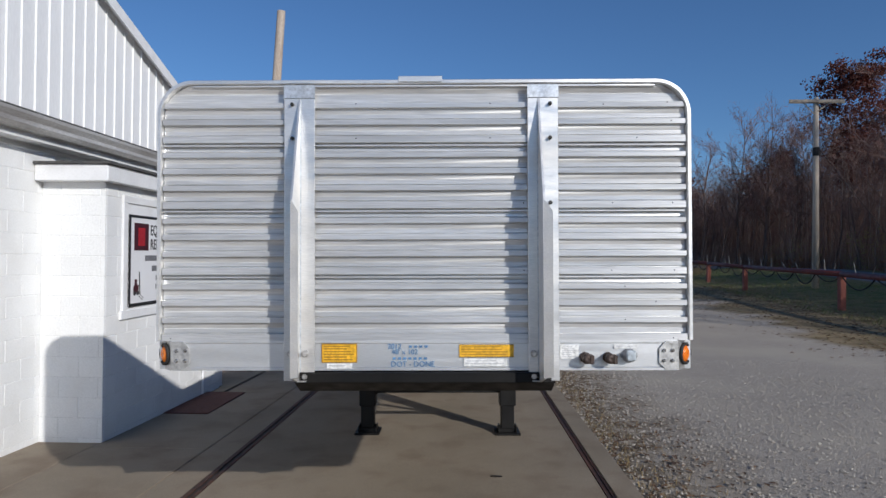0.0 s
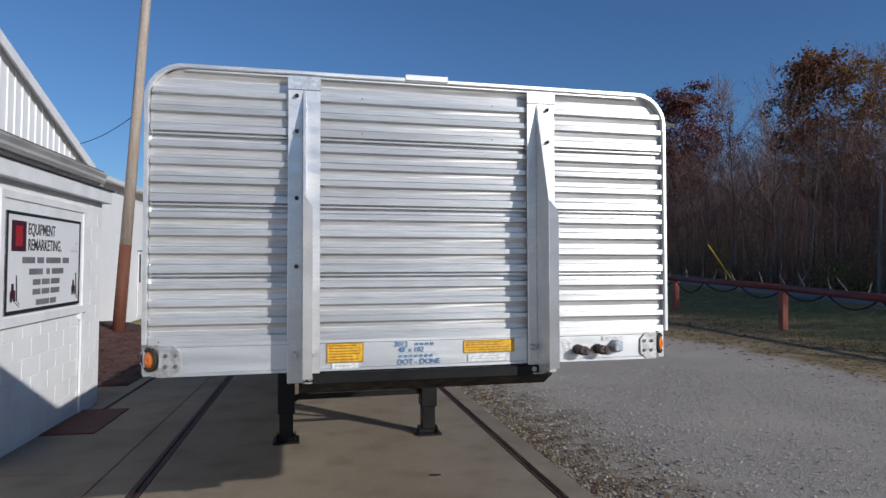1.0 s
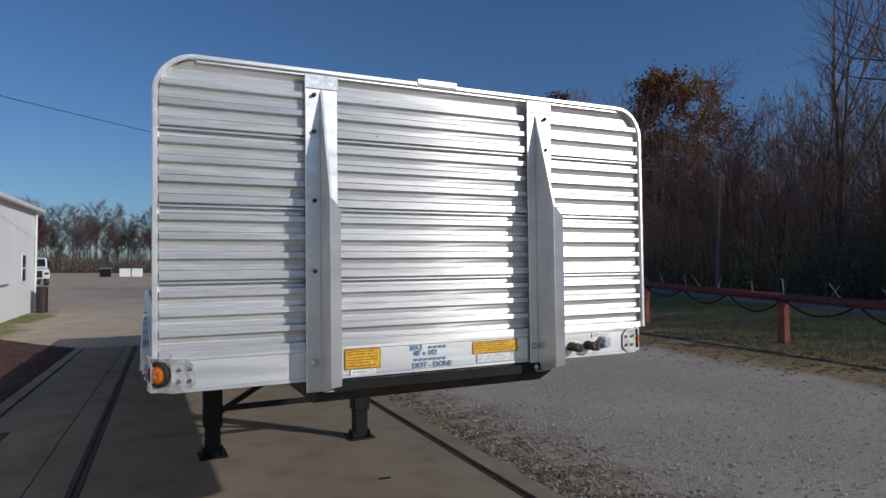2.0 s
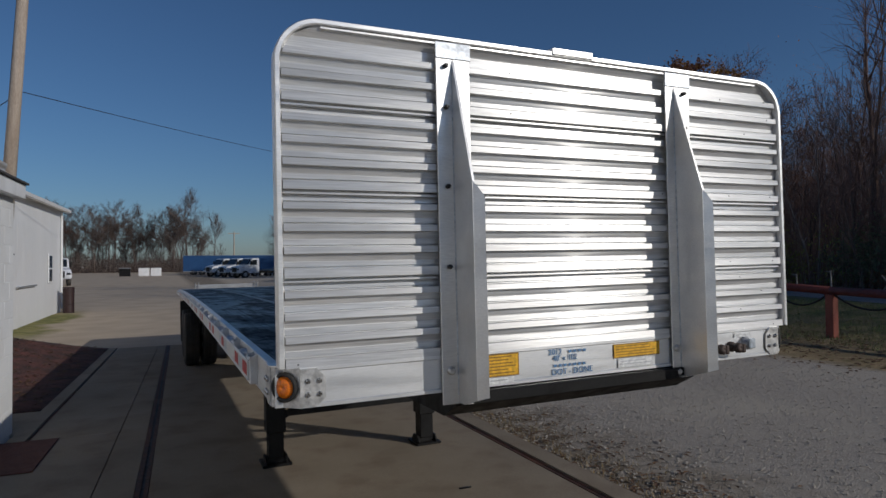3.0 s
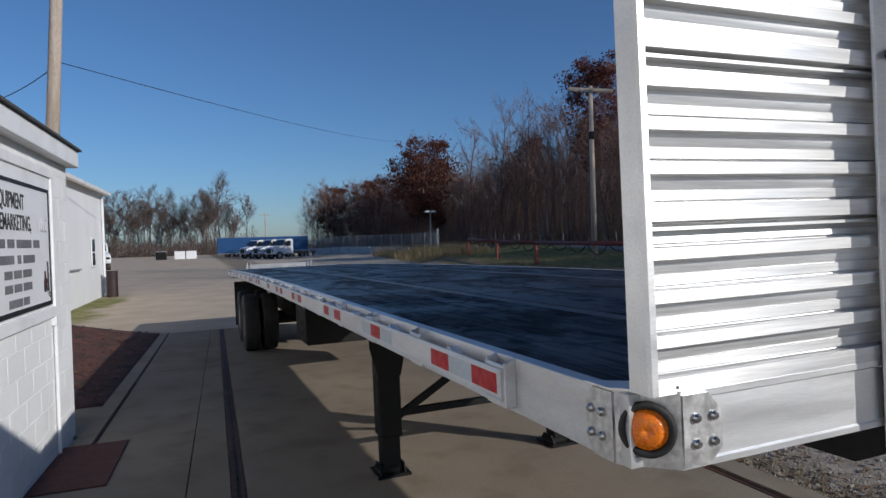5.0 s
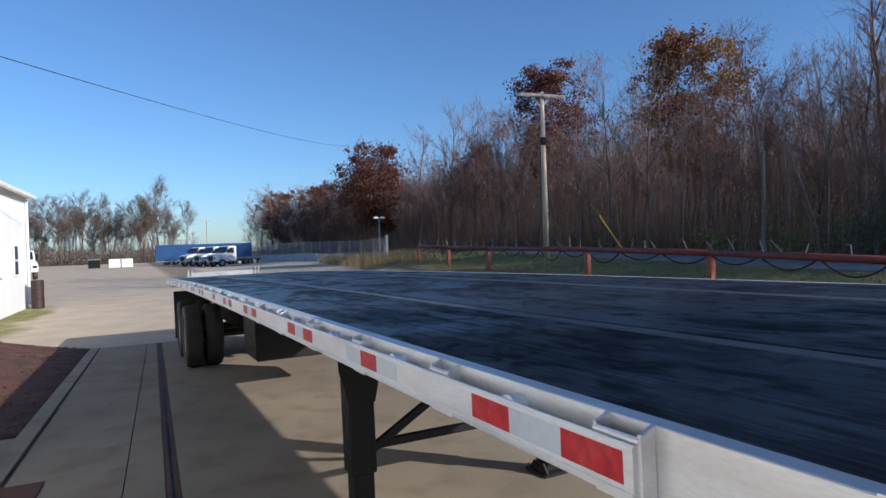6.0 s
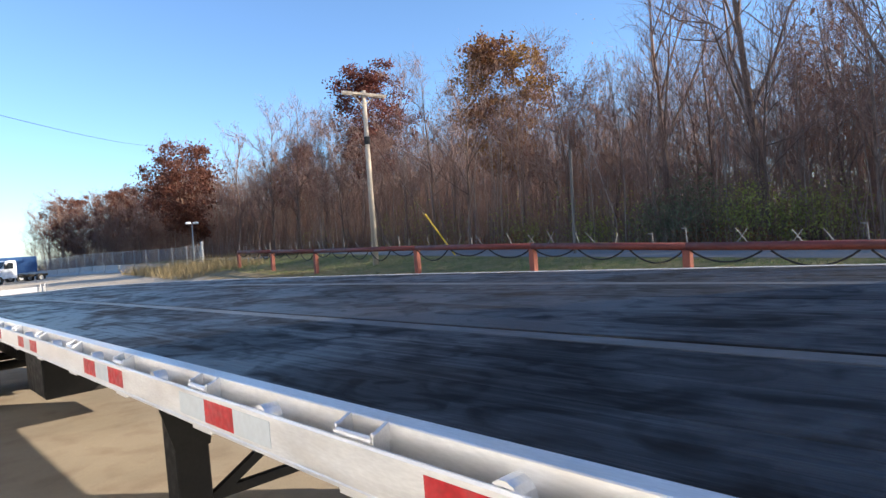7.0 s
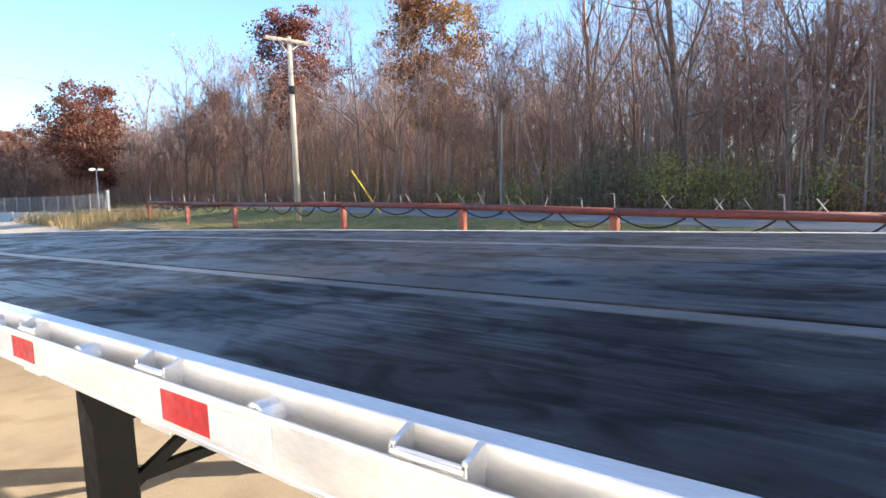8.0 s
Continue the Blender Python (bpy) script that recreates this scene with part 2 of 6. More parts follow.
def ground_material():
    """Gravel yard, worn verge, grass strip by the road and a leaf-covered wood floor, by the distance across from the fence line."""
    m = bpy.data.materials.new("yard_ground")
    m.use_nodes = True
    nt = m.node_tree
    n, l = nt.nodes, nt.links
    b = n["Principled BSDF"]
    b.inputs["Roughness"].default_value = 0.95
    b.inputs["Specular IOR Level"].default_value = 0.2
    pos = n.new("ShaderNodeNewGeometry").outputs["Position"]
    sep = n.new("ShaderNodeSeparateXYZ")
    l.new(pos, sep.inputs[0])

    def math_(op, a, c):
        x = n.new("ShaderNodeMath")
        x.operation = op
        for sock, val in ((x.inputs[0], a), (x.inputs[1], c)):
            if isinstance(val, (int, float)):
                sock.default_value = val
            else:
                l.new(val, sock)
        return x.outputs[0]

    def tex(sc, detail=5.0):
        t = n.new("ShaderNodeTexNoise")
        t.inputs["Scale"].default_value = sc
        t.inputs["Detail"].default_value = detail
        l.new(pos, t.inputs["Vector"])
        return t.outputs["Fac"]

    def ramp(fac, a, c, v0=0.0, v1=1.0):
        r = n.new("ShaderNodeMapRange")
        r.inputs["From Min"].default_value, r.inputs["From Max"].default_value = a, c
        r.inputs["To Min"].default_value, r.inputs["To Max"].default_value = v0, v1
        l.new(fac, r.inputs["Value"])
        return r.outputs[0]

    def mix(fac, a, c, mode="MIX"):
        x = n.new("ShaderNodeMix")
        x.data_type, x.blend_type = "RGBA", mode
        for sock, val in ((x.inputs[0], fac), (x.inputs[6], a), (x.inputs[7], c)):
            if isinstance(val, (int, float)):
                sock.default_value = val
            elif isinstance(val, tuple):
                sock.default_value = (*val, 1)
            else:
                l.new(val, sock)
        return x.outputs[2]

    # distance across from the fence line
    across = math_("SUBTRACT", math_("SUBTRACT", sep.outputs[0], 11.9), math_("MULTIPLY", sep.outputs[1], 0.111))
    wob = math_("MULTIPLY", math_("SUBTRACT", tex(0.35), 0.5), 5.0)
    edge = math_("ADD", across, wob)
    vor = n.new("ShaderNodeTexVoronoi")
    vor.inputs["Scale"].default_value = 68
    l.new(pos, vor.inputs["Vector"])
    stones = mix(ramp(vor.outputs["Distance"], 0.05, 0.6), (0.52, 0.47, 0.40), (0.35, 0.313, 0.265))
    sp = n.new("ShaderNodeSeparateColor")
    l.new(vor.outputs["Color"], sp.inputs[0])
    stones = mix(1.0, stones, mix(sp.outputs[0], (0.84, 0.83, 0.82), (1.14, 1.13, 1.11)), "MULTIPLY")
    stones = mix(1.0, stones, mix(ramp(tex(150.0, 2.0), 0.38, 0.64), (0.72, 0.71, 0.70), (1.22, 1.22, 1.22)), "MULTIPLY")
    gravel = mix(ramp(tex(0.45), 0.45, 0.65), stones, (0.42, 0.37, 0.30))
    far = math_("MULTIPLY", ramp(sep.outputs[1], 9, 16), ramp(sep.outputs[0], 7.0, 1.0, 0.35, 1.0))
    gravel = mix(math_("MULTIPLY", far, 0.9), gravel, mix(ramp(tex(0.8), 0.35, 0.65), (0.53, 0.43, 0.315), (0.44, 0.355, 0.26)))
    kerb = math_("SUBTRACT", math_("SUBTRACT", sep.outputs[0], 1.6), math_("MULTIPLY", sep.outputs[1], 0.021))
    kerb = math_("ADD", kerb, math_("MULTIPLY", math_("SUBTRACT", tex(1.6), 0.5), 2.2))
    soil = mix(ramp(tex(14.0), 0.35, 0.65), (0.13, 0.10, 0.07), (0.27, 0.225, 0.165))
    beside = math_("MULTIPLY", ramp(kerb, 1.35, 0.3), ramp(sep.outputs[0], 0.4, 1.2))
    gravel = mix(math_("MULTIPLY", beside, ramp(tex(6.0), 0.32, 0.5)), gravel, soil)
    worn = mix(ramp(tex(1.3), 0.4, 0.6), (0.33, 0.24, 0.135), (0.215, 0.155, 0.088))
    worn = mix(ramp(tex(9.0), 0.42, 0.8), worn, (0.14, 0.13, 0.05))
    grass = mix(ramp(tex(2.2), 0.40, 0.58), (0.118, 0.148, 0.048), (0.245, 0.20, 0.10))
    grass = mix(ramp(tex(30.0), 0.45, 0.8), grass, (0.07, 0.09, 0.03))
    floor_ = mix(ramp(tex(1.2), 0.4, 0.6), (0.18, 0.10, 0.06), (0.11, 0.07, 0.045))
    col = mix(ramp(edge, -3.9, -3.0), gravel, worn)
    col = mix(ramp(edge, -0.2, 2.4, 0.0, 0.85), col, grass)
    col = mix(ramp(edge, 13.0, 14.5), col, floor_)
    # scattered grass by the buildings on the other side
    side = ramp(math_("ADD", sep.outputs[0], math_("MULTIPLY", math_("SUBTRACT", tex(0.5), 0.5), 3.0)), -4.6, -5.2)
    side = math_("MULTIPLY", side, ramp(sep.outputs[1], 17, 20))
    side = math_("MULTIPLY", side, ramp(sep.outputs[1], 30, 27))
    col = mix(side, col, mix(ramp(tex(2.5), 0.4, 0.6), (0.27, 0.24, 0.09), (0.15, 0.155, 0.05)))
    l.new(col, b.inputs["Base Color"])
    bp = n.new("ShaderNodeBump")
    l.new(ramp(sep.outputs[1], 6, 20, 0.38, 0.08), bp.inputs["Strength"])
    bp.inputs["Distance"].default_value = 0.02
    l.new(math_("ADD", math_("MULTIPLY", vor.outputs["Distance"], -1.0), tex(25.0)), bp.inputs["Height"])
    l.new(bp.outputs[0], b.inputs["Normal"])
    return m


GROUND = ground_material()


def deck_material():
    """Black oiled deck wood: dark, with glossy and dull patches, long grain and shallow dents."""
    m = bpy.data.materials.new("black_deck_wood")
    m.use_nodes = True
    n, l = m.node_tree.nodes, m.node_tree.links
    b = n["Principled BSDF"]
    pos = n.new("ShaderNodeNewGeometry").outputs["Position"]

    def tex(sc, stretch, detail=4.0, dist=0.0):
        mp = n.new("ShaderNodeMapping")
        mp.inputs["Scale"].default_value = stretch
        l.new(pos, mp.inputs["Vector"])
        t = n.new("ShaderNodeTexNoise")
        t.inputs["Scale"].default_value, t.inputs["Detail"].default_value, t.inputs["Distortion"].default_value = sc, detail, dist
        l.new(mp.outputs[0], t.inputs["Vector"])
        return t.outputs["Fac"]

    def ramp(fac, a, c, v0, v1):
        r = n.new("ShaderNodeMapRange")
        for k, v in (("From Min", a), ("From Max", c), ("To Min", v0), ("To Max", v1)):
            r.inputs[k].default_value = v
        l.new(fac, r.inputs["Value"])
        return r.outputs[0]

    def mix(fac, a, c):
        x = n.new("ShaderNodeMix")
        x.data_type = "RGBA"
        l.new(fac, x.inputs[0])
        for sock, val in ((x.inputs[6], a), (x.inputs[7], c)):
            if isinstance(val, tuple):
                sock.default_value = (*val, 1)
            else:
                l.new(val, sock)
        return x.outputs[2]

    def calc(op, a, c):
        x = n.new("ShaderNodeMath")
        x.operation = op
        for sock, val in ((x.inputs[0], a), (x.inputs[1], c)):
            if isinstance(val, (int, float)):
                sock.default_value = val
            else:
                l.new(val, sock)
        return x.outputs[0]

    patch = tex(2.3, (1.2, 0.6, 1), 12.0, 0.9)
    blot = tex(9.0, (1.0, 0.6, 1), 9.0, 1.2)
    grain = tex(60.0, (1.0, 0.018, 1), 6.0, 0.3)
    rnd = n.new("ShaderNodeObjectInfo").outputs["Random"]
    worn = calc("MULTIPLY", ramp(grain, 0.36, 0.66, -0.28, 0.28), ramp(tex(2.1, (1.5, 0.5, 1), 4.0), 0.42, 0.62, 0.15, 1.0))
    dull = calc("ADD", ramp(patch, 0.38, 0.64, 0.0, 0.75), ramp(blot, 0.45, 0.68, -0.15, 0.45))
    dull = calc("ADD", dull, calc("MULTIPLY", calc("SUBTRACT", rnd, 0.5), 0.35))
    dull = calc("MINIMUM", calc("ADD", dull, worn), 1.0)
    col = mix(ramp(tex(1.7, (1.6, 0.5, 1), 5.0), 0.42, 0.62, 0, 1), (0.005, 0.0062, 0.009), (0.012, 0.0103, 0.0095))
    col = mix(ramp(grain, 0.5, 0.75, 0, 0.5), col, (0.020, 0.019, 0.019))
    # blue put into the gloss colour, imitating the sky reflected in the deck
    b.inputs["Specular Tint"].default_value = (0.74, 0.87, 1.0, 1)
    l.new(col, b.inputs["Base Color"])
    l.new(ramp(dull, 0.0, 1.0, 0.34, 0.74), b.inputs["Roughness"])
    l.new(ramp(dull, 0.0, 1.0, 0.34, 0.09), b.inputs["Specular IOR Level"])
    bp = n.new("ShaderNodeBump")
    bp.inputs["Strength"].default_value, bp.inputs["Distance"].default_value = 0.6, 0.016
    add = n.new("ShaderNodeMath")
    add.operation = "MULTIPLY_ADD"
    l.new(grain, add.inputs[0])
    add.inputs[1].default_value = 0.5
    l.new(patch, add.inputs[2])
    l.new(add.outputs[0], bp.inputs["Height"])
    l.new(bp.outputs[0], b.inputs["Normal"])
    return m


DECKWOOD = deck_material()


# ---- building blocks ----
def mesh_of(name, bm, material):
    me = bpy.data.meshes.new(name)
    bm.to_mesh(me)
    bm.free()
    me.materials.append(material)
    return me


def part(name, bm, material, parent=None, label="", smooth=False):
    me = mesh_of(name, bm, material) if isinstance(bm, bmesh.types.BMesh) else bm
    if smooth:
        me.shade_smooth()
    ob = new(name, me)
    ob.parent = parent
    if label:
        ob["label"] = label
    return ob


def thing(name, label, category, m=None, group="", kind=""):
    ob = new(name)
    ob.empty_display_size = 0.2
    if m is not None:
        ob.matrix_world = m
    return tagged(ob, label, category, group, kind)


def box(x0, x1, y0, y1, z0, z1, bevel=0.0, bm=None):
    own = bmesh.new()
    v = [own.verts.new((x, y, z)) for x in (x0, x1) for y in (y0, y1) for z in (z0, z1)]
    for f in ((0, 1, 3, 2), (4, 6, 7, 5), (0, 4, 5, 1), (2, 3, 7, 6), (0, 2, 6, 4), (1, 5, 7, 3)):
        own.faces.new([v[i] for i in f])
    if bevel:
        bmesh.ops.bevel(own, geom=own.edges[:], offset=bevel, segments=1, affect="EDGES", profile=0.7)
    return merge(bm, own)


def merge(bm, own):
    if bm is None:
        return own
    me = bpy.data.meshes.new("tmp")
    own.to_mesh(me)
    own.free()
    bm.from_mesh(me)
    bpy.data.meshes.remove(me)
    return bm


def tube(p0, p1, r0, r1=None, n=10, bm=None, caps=True):
    """A round, tapered bar from p0 to p1."""
    bm = bm or bmesh.new()
    r1 = r0 if r1 is None else r1
    p0, p1 = Vector(p0), Vector(p1)
    q = (p1 - p0).to_track_quat("Z", "Y").to_matrix()
    rings = []
    for p, r in ((p0, r0), (p1, r1)):
        rings.append([bm.verts.new(p + q @ Vector((r * math.cos(2 * math.pi * i / n), r * math.sin(2 * math.pi * i / n), 0))) for i in range(n)])
    for i in range(n):
        j = (i + 1) % n
        bm.faces.new((rings[0][i], rings[0][j], rings[1][j], rings[1][i]))
    if caps:
        bm.faces.new(list(reversed(rings[0])))
        bm.faces.new(rings[1])
    return bm


def beam(p0, p1, w, h, bm=None, up=(0, 0, 1)):
    """A rectangular bar from p0 to p1."""
    own = bm or bmesh.new()
    p0, p1 = Vector(p0), Vector(p1)
    d = (p1 - p0).normalized()
    side = d.cross(Vector(up)).normalized() * w / 2
    top = side.cross(d).normalized() * h / 2
    a = [[own.verts.new(p + s * side + t * top) for s, t in ((-1, -1), (1, -1), (1, 1), (-1, 1))] for p in (p0, p1)]
    for i in range(4):
        j = (i + 1) % 4
        own.faces.new((a[0][i], a[0][j], a[1][j], a[1][i]))
    own.faces.new(list(reversed(a[0])))
    own.faces.new(a[1])
    return own


def lathe(profile, axis="x", n=28, centre=(0, 0, 0), bm=None):
    """Turns a closed list of (along, radius) round an axis."""
    bm = bm or bmesh.new()
    rings = []
    for k in range(n):
        a = 2 * math.pi * k / n
        ring = []
        for u, r in profile:
            p = (u, r * math.cos(a), r * math.sin(a)) if axis == "x" else (r * math.cos(a), u, r * math.sin(a)) if axis == "y" else (r * math.cos(a), r * math.sin(a), u)
            ring.append(bm.verts.new(Vector(p) + Vector(centre)))
        rings.append(ring)
    for k in range(n):
        a, c = rings[k], rings[(k + 1) % n]
        for i in range(len(profile)):
            j = (i + 1) % len(profile)
            bm.faces.new((a[i], a[j], c[j], c[i]))
    bmesh.ops.recalc_face_normals(bm, faces=bm.faces[:])
    return bm


def extrude(outline, axis, a, c, bm=None):
    """A closed outline of 2D points, drawn out along an axis from a to c. For x the points are (y, z), for y (x, z), for z (x, y)."""
    own = bmesh.new()

    def at(p, u):
        return (u, *p) if axis == "x" else (p[0], u, p[1]) if axis == "y" else (*p, u)
    lo = [own.verts.new(at(p, a)) for p in outline]
    hi = [own.verts.new(at(p, c)) for p in outline]
    k = len(outline)
    for i in range(k):
        j = (i + 1) % k
        own.faces.new((lo[i], lo[j], hi[j], hi[i]))
    own.faces.new(lo)
    own.faces.new(hi)
    bmesh.ops.recalc_face_normals(own, faces=own.faces[:])
    return merge(bm, own)


def rope(points, r, n=6, bm=None):
    for p, q in zip(points, points[1:]):
        bm = tube(p, q, r, r, n, bm, caps=False)
    return bm


def letters(name, text, size, material, m, parent=None, label="", depth=0.002, bold=0.0):
    cu = bpy.data.curves.new(name, "FONT")
    cu.body, cu.size, cu.extrude, cu.offset = text, size, depth, bold
    tmp = new("tmp", cu)
    dg = bpy.context.evaluated_depsgraph_get()
    me = bpy.data.meshes.new_from_object(tmp.evaluated_get(dg))
    bpy.data.objects.remove(tmp)
    me.materials.clear()
    me.materials.append(material)
    me.transform(m)
    ob = new(name, me)
    ob.parent = parent
    if label:
        ob["label"] = label
    return ob


SITE = pose(0, 0, 0, 0, 0, -2.2)

# ---- ground, road and pavement ----
FX, FS = 11.9, 0.111


def side_rise(y):
    """The roadside climbs along the fence and levels out towards the far yard."""
    return 0.018 * (max(-25.0, min(42.0, y)) - 9.5) * (1.0 - max(0.0, min(1.0, (y - 42) / 16.0)))


def ground_z(x, y):
    u = x - FX - FS * y
    k = min(1.0, max(0.0, (u - 0.0) / 5.0))
    fall = -0.016 * (max(-12.0, min(14.0, y)) - 3.67)
    f = min(1.0, max(0.0, (y - 16) / 75.0))
    j = min(1.0, max(0.0, (u + 5.0) / 5.0))
    fall += 0.0096 * max(-6.0, min(6.0, x)) * (1 - f)
    return -0.035 + 0.40 * k * k * (3 - 2 * k) + fall * (1 - k) + (0.12 + 0.63 * max(0.0, min(1.0, (u + 12.0) / 8.0))) * f * f * (3 - 2 * f) + side_rise(y) * j * j * (3 - 2 * j)


bm = bmesh.new()
us = [-600, -250, -120, -60, -40, -30, -24, -20, -17, -14, -11, -8, -6, -4, -2, -1, 0, 1, 2, 3, 4, 5, 6, 8, 12, 16, 25, 50, 120, 300, 700]
ys = [-600, -250, -120, -60, -30, -15, -8, -4, 0, 4, 8, 12, 16, 20, 25, 30, 36, 42, 47, 52, 58, 65, 80, 100, 130, 180, 260, 400, 900]
grid = []
for y in ys:
    row = []
    for u in us:
        x = u + FX + FS * y
        row.append(bm.verts.new((x, y, ground_z(x, y) + (0.02 * noise.noise((x * .3, y * .3, 0)) if u < -2 and x > 3 else 0))))
    grid.append(row)
for r0, r1 in zip(grid, grid[1:]):
    for i in range(len(us) - 1):
        bm.faces.new((r0[i], r0[i + 1], r1[i + 1], r1[i]))
ground = part("ground", bm, GROUND, smooth=True)
tagged(ground, "grey gravel yard with a worn grass verge beside the road", "ground", kind="structure")

bm = bmesh.new()
rows_ = []
for y in range(-120, 90, 6):
    rows_.append([bm.verts.new((FX + FS * y + u, y, ground_z(FX + FS * y + 8, y) + 0.012 + (0.03 if i == 1 else 0))) for i, u in enumerate((6.3, 9.0, 11.8))])
for a, c in zip(rows_, rows_[1:]):
    for i in range(2):
        bm.faces.new((a[i], a[i + 1], c[i + 1], c[i]))
road = part("road", bm, ASPHALT)
tagged(road, "grey two-lane asphalt road along the woods", "road", kind="structure")

# the apron falls away to the back and a little to the office side
FALL = Matrix.Rotation(-radians(0.55), 4, "Y") @ Matrix.Translation((0, 3.67, 0)) @ Matrix.Rotation(-math.atan(0.016), 4, "X") @ Matrix.Translation((0, -3.67, 0))
APRON = FALL @ SITE
pavement = thing("pavement", "worn tan concrete apron with rusty steel rails set in it", "pavement", APRON, kind="structure")


def rail_x(y):
    return 1.30 - 0.017 * y


def slab(left, right, y0, y1, top=0.0, label=""):
    """left and right give the edges along the apron."""
    out = [(left(y0), y0), (right(y0), y0), (right(y1), y1), (left(y1), y1)]
    bm = extrude(out, "z", -0.14, top)
    bmesh.ops.bevel(bm, geom=[e for e in bm.edges if all(v.co.z > top - 0.01 for v in e.verts)], offset=0.004, segments=1, affect="EDGES")
    return part("slab", bm, CONCRETE, pavement, label)


def at_(v):
    return lambda y: v


def groove_x(y):
    return -1.975 - 0.0125 * y


slab(lambda y: groove_x(y) + 0.102, lambda y: rail_x(y) - 0.004, -9, 14.6)
slab(at_(-2.33), lambda y: groove_x(y) - 0.003, -9, 14.6)
slab(at_(-3.49), at_(-2.337), -9, 2.95)
slab(at_(-3.49), at_(-2.337), 2.956, 5.6)
slab(at_(-3.203), at_(-2.337), 5.606, 14.6)
slab(at_(-4.13), at_(-3.42), 6.0, 7.3)
slab(at_(-4.13), at_(-3.495), -9, 3.1)
slab(lambda y: rail_x(y) + 0.066, lambda y: rail_x(y) + 0.27, -9, 14.6, 0.012)
slab(at_(-3.415), at_(-3.238), 5.606, 14.6, 0.012, "raised concrete kerb of the planting bed")
part("drain_slot", box(-3.236, -3.205, 5.61, 8.66, -0.12, -0.012), MULCH, pavement, "narrow slot filled with brown dirt")
for fx, wd in ((rail_x, 1.0), (groove_x, 1.52)):
    for d0, d1, z, mt, nm in ((0.0, 0.026 * wd, 0.004, RUST, "steel_rail"), (0.026 * wd, 0.044 * wd, -0.006, RUBBER, "groove"), (0.044 * wd, 0.064 * wd, 0.002, RUST, "steel_rail")):
        part(nm, extrude([(fx(-9) + d0, -9), (fx(-9) + d1, -9), (fx(14.6) + d1, 14.6), (fx(14.6) + d0, 14.6)], "z", -0.12, z), mt, pavement)

bm = bmesh.new()
rows_ = []
for j in range(27):
    y = 7.305 + 0.281 * j
    row = []
    for i in range(15):
        x = -3.42 - 0.3 * i
        rise = 0.45 * min(1.0, (i / 7.5) ** 1.2) * (j / 26) ** 1.2
        rim = i in (0, 14) or j in (0, 26)
        row.append(bm.verts.new((x, y, 0.015 + rise + (0 if rim else 0.03 * noise.noise((x * 2.3, y * 2.3, 1.0)) + 0.012))))
    rows_.append(row)
for a, c in zip(rows_, rows_[1:]):
    for i in range(14):
        bm.faces.new((a[i], c[i], c[i + 1], a[i + 1]))
rim = rows_[0] + [r[-1] for r in rows_[1:]] + rows_[-1][-2::-1] + [r[0] for r in rows_[-2:0:-1]]
low = [bm.verts.new((v.co.x, v.co.y, -0.1)) for v in rim]
for i in range(len(rim)):
    j = (i + 1) % len(rim)
    bm.faces.new((rim[i], rim[j], low[j], low[i]))
bmesh.ops.recalc_face_normals(bm, faces=bm.faces[:])
bed = part("planting_bed", bm, MULCH, smooth=True)
bed.matrix_world = APRON
tagged(bed, "mounded planting bed of reddish-brown mulch beside the apron", "planting bed", kind="structure")

door_mat = part("door_mat", box(-3.462, -2.92, 4.33, 5.57, 0.0, 0.014, 0.004), MAT_BROWN)
door_mat.matrix_world = APRON
tagged(door_mat, "flat brown fibre mat lying on the concrete", "mat")

# ---- the flatbed trailer ----
TILT = 0.55
trailer = thing("flatbed_trailer", "long aluminium flatbed trailer with ribbed headboard and black wooden deck", "trailer", pose(0, -0.0165, -0.010, -TILT, -0.75, 0))
HW, HB, HT, HR = 1.295, 1.489, 2.752, 0.17
DECK = 1.487


def side_limit(z, inset):
    """Half width of the headboard at a height, with its rounded upper corners."""
    w, r = HW - inset, HR - inset
    zt = HT - inset
    if z <= zt - r:
        return w
    k = min(1.0, (z - (zt - r)) / r)
    return w - r + r * math.sqrt(max(0.0, 1 - k * k))


def rounded_path(inset):
    w, r, zt = HW - inset, HR - inset, HT - inset
    pts = [(-w, HB)]
    for k in range(13):
        a = math.pi - k * math.pi / 24
        pts.append((-w + r + r * math.cos(a), zt - r + r * math.sin(a)))
    for k in range(13):
        a = math.pi / 2 - k * math.pi / 24
        pts.append((w - r + r * math.cos(a), zt - r + r * math.sin(a)))
    pts.append((w, HB))
    return pts


def sweep(sections, bm=None):
    """A strip whose cross-section is a closed loop of (inset, y) along the headboard's outline."""
    bm = bm or bmesh.new()
    loops = [[bm.verts.new((x, y, z)) for x, z in rounded_path(i)] for i, y in sections]
    for k in range(len(loops)):
        a, c = loops[k], loops[(k + 1) % len(loops)]
        for i in range(len(a) - 1):
            bm.faces.new((a[i], a[i + 1], c[i + 1], c[i]))
    bm.faces.new([l[0] for l in loops])
    bm.faces.new([l[-1] for l in loops])
    bmesh.ops.recalc_face_normals(bm, faces=bm.faces[:])
    return bm


headboard = part("headboard", sweep([(0, 0.0), (0.004, -0.008), (0.018, -0.008), (0.022, 0.0), (0.022, 0.030), (0.030, 0.034), (0.030, 0.050), (0.0, 0.052)]), ALU, trailer,
                 "ribbed aluminium headboard with rounded upper corners")
part("inner_trim", box(-HW + 0.17, HW - 0.17, 0.004, 0.03, HT - 0.034, HT - 0.024, 0.002), ALU, headboard)
# each plank: four proud ribs; under each a flat web, a flat ledge and a narrow slot before the next rib
PL, JOINT = 0.3205, 2.7615
RIBS = ((0.041, 0.066), (0.120, 0.146), (0.202, 0.228), (0.2815, 0.3155))


